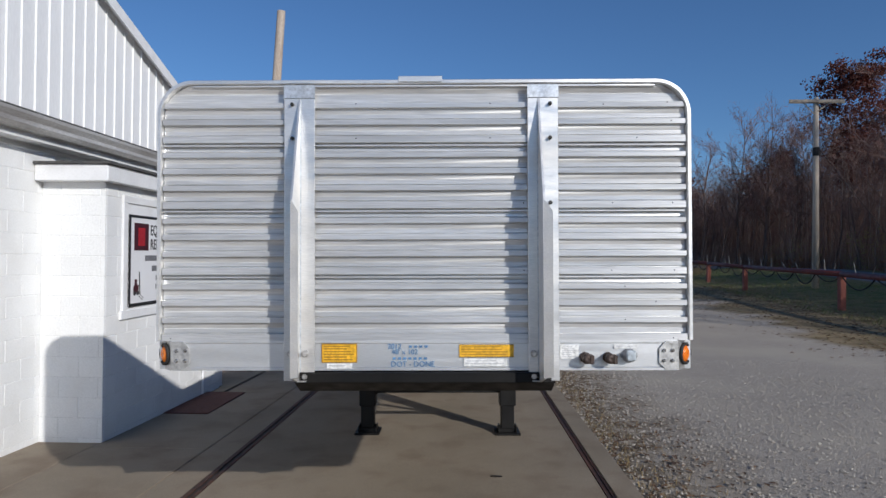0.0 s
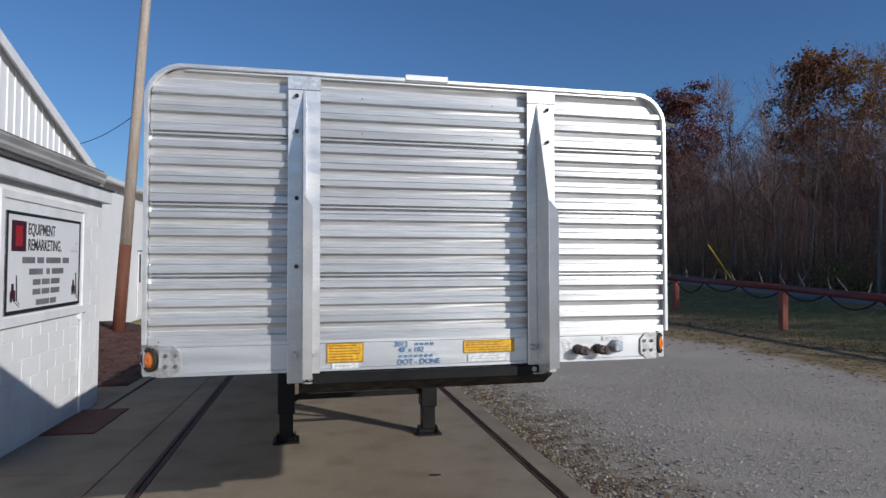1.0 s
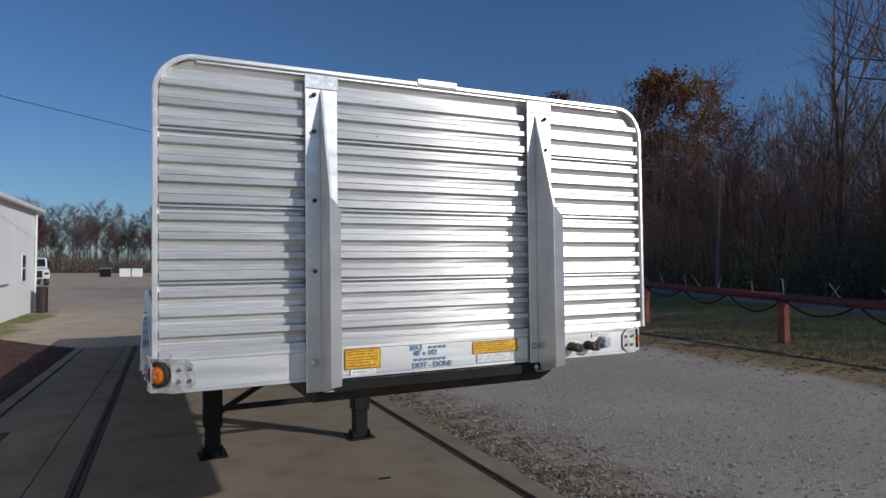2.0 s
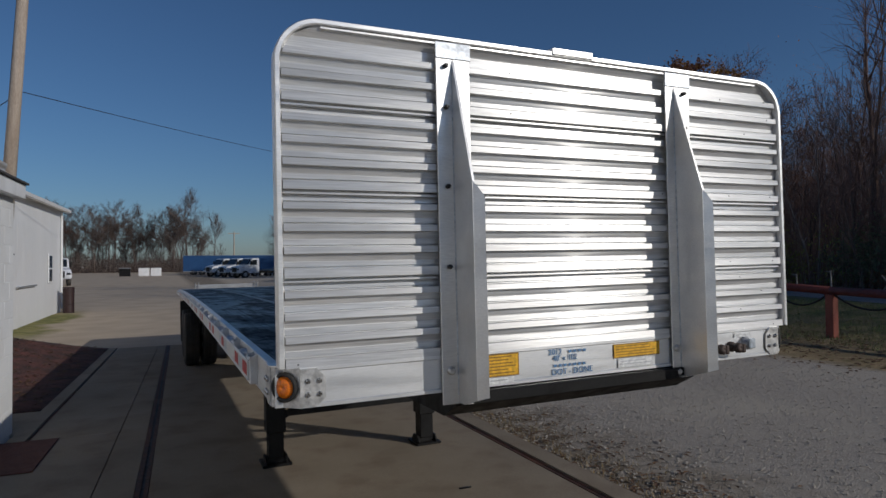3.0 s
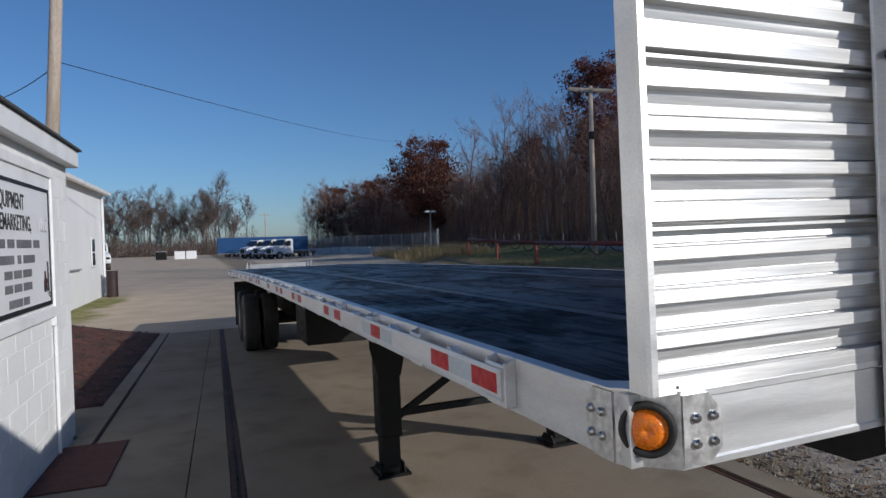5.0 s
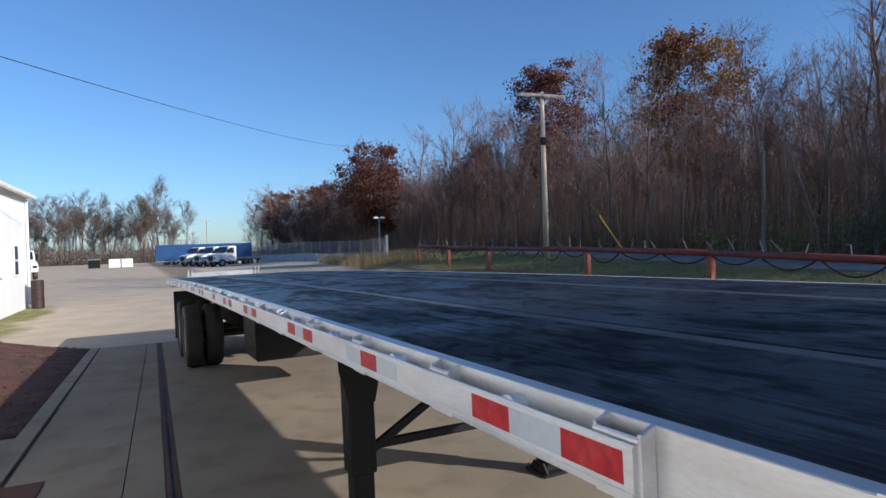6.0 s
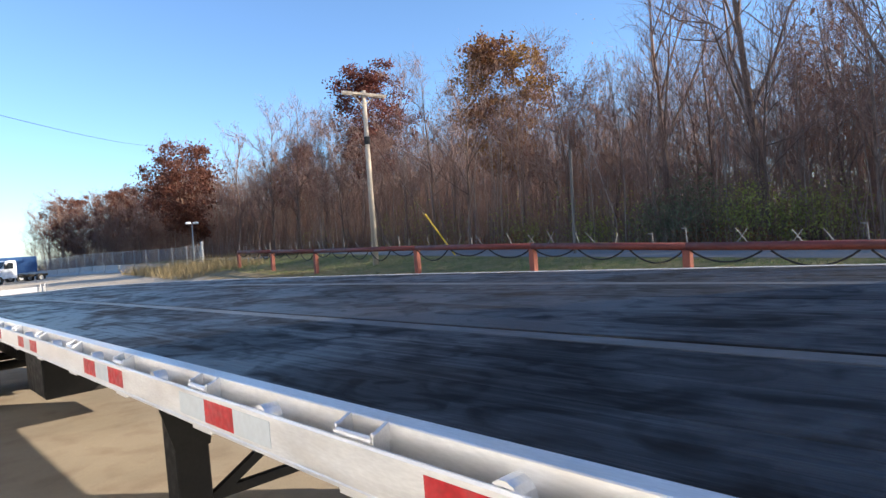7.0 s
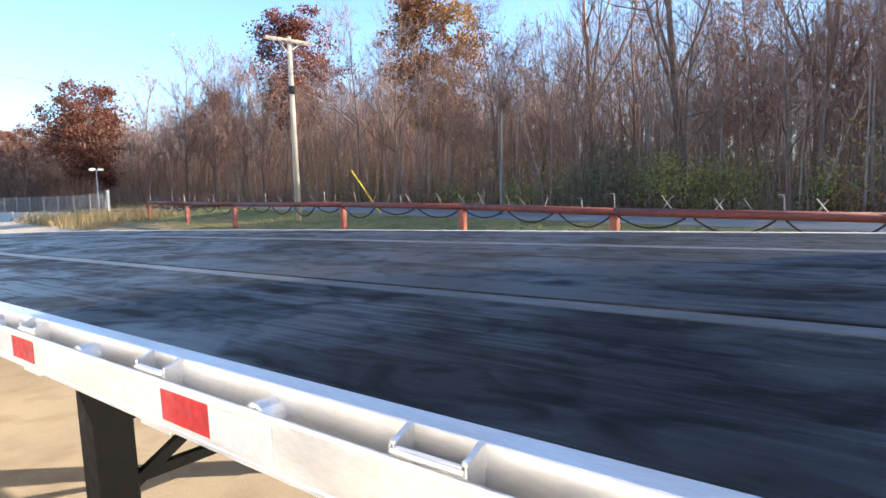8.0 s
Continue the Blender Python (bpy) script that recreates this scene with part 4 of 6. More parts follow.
for x in (-0.6, 0.6):
    part("upright", box(x - 0.04, x + 0.04, LEN - 0.11, LEN - 0.05, 0.72, 1.3), BLACK, bar)


# the deck is cambered: it bows down towards the rear
CUTS = (4.0, 5.5, 7.0, 8.5, 10.0, 11.5, 13.0)


def bow(y):
    return -0.135 * (max(0.0, y - 3.0) / 11.6) ** 2


for ob in list(trailer.children_recursive):
    kind_ = ob.name.split(".")[0]
    if kind_ in ("stake_pocket", "spool", "cross_member"):
        ob.location.z += bow(ob.location.y)
    elif kind_ in ("deck_board", "gap_filler", "deck_strip", "side_rail", "rub_rail", "tape", "rear_rail", "tail_board", "stub", "main_beam"):
        bm = bmesh.new()
        bm.from_mesh(ob.data)
        if kind_ not in ("tape", "stub", "rear_rail", "tail_board"):
            for y in CUTS:
                bmesh.ops.bisect_plane(bm, geom=bm.verts[:] + bm.edges[:] + bm.faces[:], plane_co=(0, y, 0), plane_no=(0, 1, 0))
        for v in bm.verts:
            v.co.z += bow(v.co.y)
        bm.to_mesh(ob.data)
        bm.free()


# ---- buildings ----
def block_wall(parent, x0, x1, y0, y1, z0, z1, face):
    """Courses of painted block laid on a recessed mortar core. face: 'x' for a wall seen from +x, 'y' for one seen from -y."""
    if face == "x":
        core = box(x0, x1 - 0.003, y0 + 0.003, y1 - 0.003, z0, z1)
    else:
        core = box(x0 + 0.003, x1 - 0.003, y0 + 0.003, y1, z0, z1)
    part("core", core, MORTAR, parent)
    a, c = (y0, y1) if face == "x" else (x0, x1)
    L, H, J = 0.406, 0.203, 0.004
    meshes = {}
    k = 0
    z = z0
    while z < z1 - 0.02:
        h = min(H, z1 - z)
        u = a - (L / 2 if k % 2 else 0)
        while u < c - 0.02:
            s0, s1 = max(u, a), min(u + L, c)
            if s1 - s0 > 0.04:
                key = (round(s1 - s0, 3), round(h, 3))
                if key not in meshes:
                    w = s1 - s0 - J
                    bmx = box(0, 0.02, 0, w, 0, h - J, 0.003) if face == "x" else box(0, w, 0, 0.02, 0, h - J, 0.003)
                    meshes[key] = mesh_of("block", bmx, WHITE_BLOCK)
                ob = new("block", meshes[key])
                ob.parent = parent
                ob.location = (x1 - 0.02, s0 + J / 2, z) if face == "x" else (s0 + J / 2, y0, z)
            u += L
        z += H
        k += 1


def ribbed_sheet(a, c, z_at, z0, pitch, axis, plane, out, bm=None):
    """Vertical-ribbed metal siding from a to c; z_at gives the upper edge."""
    bm = bm or bmesh.new()
    us = []
    u = a
    while u < c:
        for du, d in ((0.0, 0.0), (0.010, 0.022), (0.028, 0.022), (0.038, 0.0), (0.038 + (pitch - 0.038) / 2, 0.0)):
            if u + du < c:
                us.append((u + du, d))
        u += pitch
    us.append((c, 0.0))
    lo = [bm.verts.new((plane + out * d, u, z0) if axis == "x" else (u, plane + out * d, z0)) for u, d in us]
    hi = [bm.verts.new((plane + out * d, u, z_at(u)) if axis == "x" else (u, plane + out * d, z_at(u))) for u, d in us]
    for i in range(len(us) - 1):
        bm.faces.new((lo[i], lo[i + 1], hi[i + 1], hi[i]))
    return bm


# tall metal hall with its gable end towards the yard
hall = thing("metal_hall", "white ribbed-metal hall with a gable end behind the office", "building", SITE @ Matrix.Translation((0, 0, -0.06)))
EAVE_Y, EAVE_Z, SLOPE, RIDGE_Y = 14.3, 4.27, 0.352, 2.5


def hall_top(y):
    return EAVE_Z + SLOPE * (EAVE_Y - max(y, 2 * RIDGE_Y - y))


part("core_wall", extrude([(-9.3, -0.4), (14.28, -0.4), (14.28, EAVE_Z - 0.05), (RIDGE_Y, hall_top(RIDGE_Y) - 0.05), (-9.3, EAVE_Z - 0.05)], "x", -18, -6.53), WHITE_METAL, hall)
part("siding", ribbed_sheet(-9.3, 14.3, hall_top, -0.4, 0.305, "x", -6.52, 1), WHITE_METAL, hall, "white ribbed metal siding")
for sgn in (1, -1):
    y_e = RIDGE_Y + sgn * (EAVE_Y - RIDGE_Y + 0.25)
    zr = hall_top(RIDGE_Y)
    bm = extrude([(RIDGE_Y, zr), (y_e, zr - SLOPE * abs(y_e - RIDGE_Y)), (y_e, zr - SLOPE * abs(y_e - RIDGE_Y) + 0.08), (RIDGE_Y, zr + 0.08)], "x", -18.2, -6.38)
    part("roof", bm, WHITE_METAL, hall)
    part("rake_trim", extrude([(RIDGE_Y, zr - 0.12), (y_e, zr - 0.12 - SLOPE * abs(y_e - RIDGE_Y)), (y_e, zr + 0.1 - SLOPE * abs(y_e - RIDGE_Y)), (RIDGE_Y, zr + 0.1)], "x", -6.38, -6.34), WHITE_TRIM, hall)

# low rear shed
shed = thing("rear_shed", "long low white building with a gutter and a small window", "building", SITE @ Matrix.Translation((-0.2, 0, 0)))
part("core_wall", box(-16, -6.63, 14.4, 29.0, -0.4, 4.1), WHITE_METAL, shed)
part("siding", ribbed_sheet(14.4, 29.0, lambda u: 4.1, -0.4, 3.66, "x", -6.626, 0.12), WHITE_METAL, shed, "white metal siding")
part("roof", box(-16.2, -6.42, 14.4, 29.4, 4.1, 4.17, 0.01), GUTTER, shed)
part("gutter", extrude([(-6.42, 4.05), (-6.30, 4.07), (-6.28, 4.18), (-6.42, 4.18)], "y", 14.4, 29.4), WHITE_TRIM, shed, "white metal gutter")
part("downspout", box(-6.60, -6.52, 28.85, 28.94, -0.1, 4.05, 0.01), WHITE_TRIM, shed, "white downspout")
w = part("window", box(-6.61, -6.57, 26.35, 27.0, 1.08, 2.23, 0.01), WHITE_TRIM, shed, "narrow window with dark panes")
part("pane", box(-6.568, -6.560, 26.42, 26.93, 1.15, 1.63), GLASS_DARK, w)
part("pane", box(-6.568, -6.560, 26.42, 26.93, 1.68, 2.16), GLASS_DARK, w)
sd = part("door", box(-6.612, -6.575, 20.15, 21.05, -0.15, 2.12, 0.006), WHITE_TRIM, shed, "plain white door with a narrow dark light")
part("pane", box(-6.574, -6.568, 20.24, 20.40, 1.05, 2.02), GLASS_DARK, sd)
part("lintel", box(-6.612, -6.55, 20.10, 21.10, 2.125, 2.17, 0.004), GREY_METAL, sd)
part("ledge", box(-6.60, -6.54, 21.5, 24.2, 1.05, 1.10), GREY_METAL, shed)

# block office with gutter
office = thing("office", "white painted block office with a weathered gutter", "building", SITE @ Matrix.Translation((0, 0, -0.05)))
part("side_wall", box(-6.5, -4.2, -9, 7.5, -0.3, 3.02), WHITE_TRIM, office)
wall_a = part("block_wall", box(-4.3, -4.16, -9, 7.5, 2.95, 3.02), WHITE_TRIM, office, "wall of white painted concrete block")
block_wall(wall_a, -4.2, -4.13, 0.4, 3.3, -0.12, 2.95, "x")
part("plain_wall", box(-4.2, -4.133, -9, 0.4, -0.3, 3.02), WHITE_BLOCK, office)
part("plain_wall", box(-4.2, -4.133, 6.0, 7.5, -0.3, 3.02), WHITE_BLOCK, office)
part("soffit", box(-4.3, -3.97, -9, 7.55, 2.99, 3.05), WHITE_TRIM, office)
part("gutter", extrude([(-3.97, 3.05), (-3.90, 3.055), (-3.875, 3.10), (-3.885, 3.14), (-3.86, 3.19), (-3.86, 3.22), (-3.97, 3.22)], "y", -9, 7.55), GUTTER, office, "weathered grey gutter")
part("roof", extrude([(-6.5, 3.75), (-3.93, 3.225), (-3.93, 3.26), (-6.5, 3.80)], "y", -9, 7.6), SHINGLE, office)
part("gutter_elbow", tube((-3.93, 7.5, 3.1), (-4.08, 7.65, 2.7), 0.04, 0.04, 8), GUTTER, office)

# entrance block with the sign
X0 = -3.47
entry = thing("entry_block", "small white block annex with a broad flat fascia, carrying the sign", "building", SITE @ Matrix.Translation((0, 0, -0.035)))
wall_s = part("block_wall", box(-4.12, X0 - 0.05, 3.2, 6.08, -0.3, 2.62), WHITE_TRIM, entry, "wall of white painted concrete block")
block_wall(wall_s, X0 - 0.07, X0, 3.1215, 6.12, -0.15, 2.62, "x")
block_wall(wall_s, -4.13, X0, 3.10, 3.2, -0.15, 2.62, "y")
part("fascia", box(-4.12, X0 + 0.10, 2.97, 6.20, 2.62, 2.785, 0.006), WHITE_TRIM, entry, "white painted fascia boards")
part("roof", box(-4.12, X0 + 0.13, 2.94, 6.23, 2.785, 2.81, 0.004), SHINGLE, entry)
trim = part("sign_surround", box(X0 - 0.002, X0 + 0.022, 3.40, 5.52, 2.44, 2.52, 0.004), WHITE_TRIM, entry, "white wooden surround")
part("board", box(X0 - 0.002, X0 + 0.022, 3.40, 3.48, 1.30, 2.44, 0.004), WHITE_TRIM, trim)
part("board", box(X0 - 0.002, X0 + 0.022, 5.44, 5.52, 1.30, 2.44, 0.004), WHITE_TRIM, trim)
part("board", box(X0 - 0.002, X0 + 0.03, 3.36, 5.56, 1.21, 1.30, 0.004), WHITE_TRIM, trim)
part("backing", box(X0 - 0.002, X0 + 0.006, 3.48, 5.44, 1.30, 2.44), WHITE_TRIM, trim)
part("conduit", tube((X0 + 0.02, 5.40, -0.02), (X0 + 0.02, 5.40, 1.22), 0.016, 0.016, 10), WHITE_TRIM, entry, "thin white pipe down the wall")
part("junction_box", box(X0, X0 + 0.04, 5.36, 5.46, 1.13, 1.2, 0.004), WHITE_TRIM, entry)

sign = thing("wall_sign", "white rectangular business sign with a black border fixed to the wall", "sign", SITE @ Matrix.Translation((0, -0.14, -0.075)))
SX, SY0, SY1, SZ0, SZ1 = X0 + 0.008, 3.65, 5.46, 1.37, 2.365
part("face", box(SX, SX + 0.010, SY0, SY1, SZ0, SZ1), SIGN_WHITE, sign)
for b in ((SY0, SY1, SZ0, SZ0 + 0.035), (SY0, SY1, SZ1 - 0.028, SZ1), (SY0, SY0 + 0.03, SZ0, SZ1), (SY1 - 0.03, SY1, SZ0, SZ1)):
    part("border", box(SX, SX + 0.016, *b), SIGN_BLACK, sign)
FACE = SX + 0.011
M = Matrix.Translation((FACE, 0, 0)) @ Matrix.Rotation(math.pi / 2, 4, "Z") @ Matrix.Rotation(math.pi / 2, 4, "X")
logo = part("logo", box(FACE, FACE + 0.002, 3.75, 4.05, 1.98, 2.28), SIGN_DARK, sign, "dark square emblem with a red block")
part("emblem_block", box(FACE + 0.0021, FACE + 0.003, 3.83, 3.97, 2.03, 2.23), SIGN_RED, logo)
letters("lettering", "EQUIPMENT", 0.165, INK, M @ Matrix.Translation((4.09, 2.155, 0)) @ Matrix.Diagonal((0.72, 1, 1, 1)), sign, "bold black capitals", 0.002, 0.0022)
letters("lettering", "REMARKETING,", 0.165, INK, M @ Matrix.Translation((4.09, 1.995, 0)) @ Matrix.Diagonal((0.72, 1, 1, 1)), sign, "bold black capitals", 0.002, 0.0022)


def text_bar(words, z0, z1, material):
    """A line of print that stays plain: one bar for each word."""
    for a, c in words:
        part("print_bar", box(FACE, FACE + 0.001, a, c, z0, z1), material, sign)


letters("lettering", "LLC", 0.165, SIGN_GREY, M @ Matrix.Translation((5.17, 1.995, 0)) @ Matrix.Diagonal((0.72, 1, 1, 1)), sign, "pale grey capitals")
text_bar([(3.98, 4.26), (4.31, 4.47), (4.52, 4.90), (4.95, 5.13)], 1.862, 1.925, SIGN_INK)
text_bar([(4.13, 4.45), (4.53, 4.62), (4.67, 4.98)], 1.745, 1.808, SIGN_INK)
text_bar([(4.22, 4.40), (4.43, 4.62), (4.65, 4.88)], 1.638, 1.698, SIGN_INK)
text_bar([(4.22, 4.40), (4.43, 4.62), (4.65, 4.88)], 1.538, 1.598, SIGN_INK)
text_bar([(4.30, 4.62), (4.64, 4.80)], 1.428, 1.488, SIGN_INK)
for y in (3.82, 5.30):
    pic = part("picture", extrude([(y - 0.075, 1.515), (y + 0.035, 1.515), (y + 0.035, 1.60), (y + 0.005, 1.60), (y - 0.005, 1.665), (y - 0.05, 1.665), (y - 0.055, 1.60), (y - 0.075, 1.585)], "x", FACE, FACE + 0.001), SIGN_DARK, sign, "small dark red lift truck silhouette")
    part("mast", beam((FACE + 0.0006, y + 0.05, 1.50), (FACE + 0.0006, y + 0.035, 1.745), 0.022, 0.0012), INK, pic)
    part("fork", beam((FACE + 0.0006, y + 0.05, 1.50), (FACE + 0.0006, y + 0.125, 1.455), 0.014, 0.0012), INK, pic)
    part("fork", beam((FACE + 0.0006, y + 0.035, 1.478), (FACE + 0.0006, y + 0.105, 1.435), 0.014, 0.0012), INK, pic)
    for dy in (-0.05, 0.012):
        part("wheel", lathe([(FACE + 0.0008, 0.0001), (FACE + 0.0022, 0.0001), (FACE + 0.0022, 0.026), (FACE + 0.0008, 0.026)], "x", 14, (0, y + dy, 1.512)), INK, pic)

# wooden post behind the annex with its wires
post = thing("wooden_pole", "tall bare wooden pole with a red-brown painted foot", "pole")
PB, PT = Vector((-4.86, 13.53, -0.2)), Vector((-4.33, 13.27, 8.23))
cut = PB.lerp(PT, 0.285)
part("foot", tube(PB, cut, 0.145, 0.135, 14), POLE_BROWN, post, "red-brown painted foot", True)
part("shaft", tube(cut, PT, 0.132, 0.105, 14), POLE_WOOD, post, smooth=True)


def sag(p, q, drop, k=14):
    p, q = Vector(p), Vector(q)
    return [p.lerp(q, i / k) - Vector((0, 0, drop * 4 * (i / k) * (1 - i / k))) for i in range(k + 1)]


HOOK = PB.lerp(PT, 0.675)
wire = part("overhead_wire", rope(sag(HOOK, (27.0, 80, 15.4), 0.7, 24), 0.009), WIRE)
tagged(wire, "thin black overhead wire hung from the wooden pole", "wire")
wire = part("overhead_wire", rope(sag(HOOK - Vector((0, 0, .1)), SITE @ Vector((-6.4, 13.6, 4.65)), 0.10), 0.009), WIRE)
tagged(wire, "thin black service wire from pole to hall", "wire")
bin_ = part("bin", lathe([(0.0, 0.0001), (0.0, 0.21), (0.02, 0.22), (0.36, 0.218), (0.38, 0.228), (0.40, 0.218), (0.74, 0.218), (0.76, 0.228), (0.78, 0.218), (1.08, 0.222), (1.10, 0.21), (1.10, 0.0001)], "z", 24), mat("dark_bin_paint", (0.030, 0.012, 0.012), (0.022, 0.010, 0.010), 0.6))
bin_.location = (-5.3, 28.4, ground_z(-5.3, 28.4) - 0.01)
tagged(bin_, "tall narrow dark maroon bin standing at the shed corner", "bin")

# ---- roadside fence ----
def fence_x(y):
    return 13.03 + 0.1005 * (y - 7.7)


def g_at(x, y):
    return ground_z(x, y)


fence = thing("pipe_fence", "low red-brown pipe fence on square posts with dark chain swags", "fence")
POSTS = [-27.0, -21.2, -15.4, -9.6, -3.8, 1.9, 7.7, 13.04, 19.5, 28.75, 34.6, 40.5]
PIPE_Z = 1.17


def pipe_z(y):
    dip = 0.085 - 0.075 * max(0.0, min(1.0, (y - 7.0) / 6.0)) + 0.085 * max(0.0, min(1.0, (y - 19.5) / 9.0))
    return PIPE_Z + 0.0008 * (y - 7) + side_rise(y) - dip


for a, c in zip(POSTS, POSTS[1:]):
    part("pipe", tube((fence_x(a), a, pipe_z(a)), (fence_x(c), c, pipe_z(c)), 0.098, 0.098, 12), FENCE_RED, fence, smooth=True)
for y in POSTS:
    x = fence_x(y)
    g = g_at(x, y)
    p = part("post", box(x - 0.10, x + 0.10, y - 0.10, y + 0.10, g - 0.05, pipe_z(y) - 0.08, 0.012), FENCE_POST, fence)
    part("cap", box(x - 0.12, x + 0.12, y - 0.12, y + 0.12, pipe_z(y) - 0.105, pipe_z(y) - 0.08, 0.006), FENCE_RED, p)
for k, (a, c) in enumerate(zip(POSTS, POSTS[1:])):
    cnt = 3 if c - a < 7 else 5
    for i in range(cnt):
        y0, y1 = a + (c - a) * i / cnt + 0.10, a + (c - a) * (i + 1) / cnt - 0.10
        pts = sag((fence_x(y0) - 0.02, y0, pipe_z(y0) - 0.10), (fence_x(y1) - 0.02, y1, pipe_z(y1) - 0.10), 0.30 + 0.06 * ((k * 7 + i * 3) % 4 - 1.5), 12)
        part("chain", rope(pts, 0.024, 6), CHAIN, fence, smooth=True)
random.seed(21)
y = -26.0
while y < 40.5:
    x = fence_x(y)
    z = pipe_z(y) + 0.075
    h = random.uniform(0.26, 0.44)
    if random.random() < 0.22:
        d = random.uniform(0.07, 0.16)
        bm = tube((x, y - d, z), (x, y + d, z + h), 0.014, 0.010, 4)
        tube((x + 0.02, y + d, z), (x + 0.02, y - d, z + h * 0.95), 0.014, 0.010, 4, bm)
    elif random.random() < 0.3:
        bm = tube((x, y, z), (x, y + 0.02, z + h), 0.016, 0.013, 5)
        tube((x, y + 0.02, z + h - 0.02), (x, y + 0.14, z + h - 0.01), 0.012, 0.010, 4, bm)
    else:
        bm = tube((x, y, z), (x, y + random.choice((-1, 1)) * random.uniform(0.02, 0.36), z + h * 0.9), 0.014, 0.010, 5)
    part("wire_tie", bm, PALE_WIRE, fence)
    y += random.uniform(0.5, 1.5)

# ---- utility pole ----
UX, UY = 17.61, 26.9
UZ = g_at(UX, UY)
upole = thing("utility_pole", "weathered pale wooden utility pole with a double crossarm", "pole")
part("shaft", tube((UX, UY, UZ - 0.1), (UX + 0.02, UY + 0.05, 9.6), 0.16, 0.11, 14), POLE_GREY, upole, smooth=True)
ca = Vector((0.87, -0.49, -0.11)).normalized()
for off in (-0.12, 0.12):
    o = Vector((UX, UY, 9.40)) + Vector((0.47, 0.88, 0)) * off
    part("crossarm", beam(o - ca * 1.15, o + ca * 1.15, 0.09, 0.12), POLE_GREY, upole)
part("brace", beam((UX - 0.1, UY, 8.8), Vector((UX, UY, 9.35)) + ca * 0.55, 0.03, 0.05), POLE_GREY, upole)
part("brace", beam((UX - 0.1, UY, 8.8), Vector((UX, UY, 9.35)) - ca * 0.55, 0.03, 0.05), POLE_GREY, upole)
part("band", tube((UX, UY, 6.8), (UX, UY, 7.2), 0.155, 0.155, 12), CHAIN, upole, "dark band on the shaft")
guy = thing("guy_wire", "steel guy wire with a yellow guard tube near the ground", "wire")
G0, G1 = Vector((UX, UY, 7.3)), Vector((UX + 3.74, UY - 2.12, g_at(UX + 3.74, UY - 2.12)))
part("wire", tube(G0, G1, 0.012, 0.012, 6), WIRE, guy)
part("guard", tube(G0.lerp(G1, 0.65), G1, 0.04, 0.04, 8), GUY_YELLOW, guy, "bright yellow plastic guard")
sl = part("marker_post", tube((22.0, 17.5, 0.3), (22.05, 17.4, 5.3), 0.075, 0.06, 10), POST_GREY)
tagged(sl, "slim grey weathered post at the edge of the woods", "post")
for x, y, h in ((33.0, 98.0, 8.5), (13.5, 150.0, 9.0)):
    fp = thing("utility_pole", "distant grey utility pole with a crossarm", "pole")
    part("shaft", tube((x, y, g_at(x, y) - 0.2), (x, y, h), 0.17, 0.12, 8), POLE_GREY, fp)
    part("crossarm", beam((x - 1.3, y, h - 0.4), (x + 1.3, y, h - 0.4), 0.12, 0.14), POLE_GREY, fp)
yl = thing("yard_lamp", "grey steel yard lamp with two heads", "lamp")
part("shaft", tube((20.8, 60, 0.3), (20.8, 60, 4.6), 0.07, 0.05, 8), GREY_METAL, yl)
for sx in (-1, 1):
    part("head", box(20.8 + sx * 0.35 - 0.25, 20.8 + sx * 0.35 + 0.25, 59.85, 60.15, 4.58, 4.78, 0.05), WHITE_TRIM, yl, "pale lamp head")

# ---- yard in the distance ----
def far_z(x, y):
    return ground_z(x, y)


cf = thing("chain_link_fence", "grey chain-link fence around the far yard", "fence")
A, B = Vector((19.6, 55.0, 0)), Vector((15.0, 112.0, 0))
for k in range(20):
    p = A.lerp(B, k / 19)
    g = far_z(p.x, p.y)
    part("post", tube((p.x, p.y, g - 0.1), (p.x, p.y, g + 2.15), 0.04, 0.04, 6), GREY_METAL, cf)
g = far_z(A.x, A.y)
part("end_panel", box(A.x - 0.1, A.x + 0.12, A.y - 0.1, A.y + 0.1, g - 0.1, g + 2.3, 0.02), GREY_METAL, cf)
bm = bmesh.new()
length = (B - A).length
k = -2.1
while k < length:
    for s_ in (1, -1):
        a0, a1 = (k, k + 2.1) if s_ > 0 else (k + 2.1, k)
        p, q = A.lerp(B, max(0, min(1, a0 / length))), A.lerp(B, max(0, min(1, a1 / length)))
        gp = far_z(p.x, p.y)
        beam((p.x, p.y, gp), (q.x, q.y, gp + 2.1), 0.012, 0.012, bm, (1, 0, 0))
    k += 0.26
mesh_ob = part("wire_mesh", bm, GREY_METAL, cf, "diamond wire mesh")
tagged(mesh_ob, kind="stuff")
for k in range(12):
    p = Vector((17.6, 60, 0)).lerp(Vector((12.0, 98, 0)), k / 12)
    g = far_z(p.x, p.y)
    bar_ = part("concrete_barrier", extrude([(-0.3, 0.0), (0.3, 0.0), (0.28, 0.1), (0.12, 0.3), (0.08, 0.8), (-0.08, 0.8), (-0.12, 0.3), (-0.28, 0.1)], "y", -1.5, 1.5), mat("barrier_concrete", (0.42, 0.42, 0.42), (0.33, 0.33, 0.33), 0.85) if k == 0 else bpy.data.materials["barrier_concrete"])
    bar_.matrix_world = pose(p.x, p.y, g - 0.03, 0, 0, 8.4)
    tagged(bar_, "pale grey concrete barrier in a row along the yard", "barrier", "row of barriers")


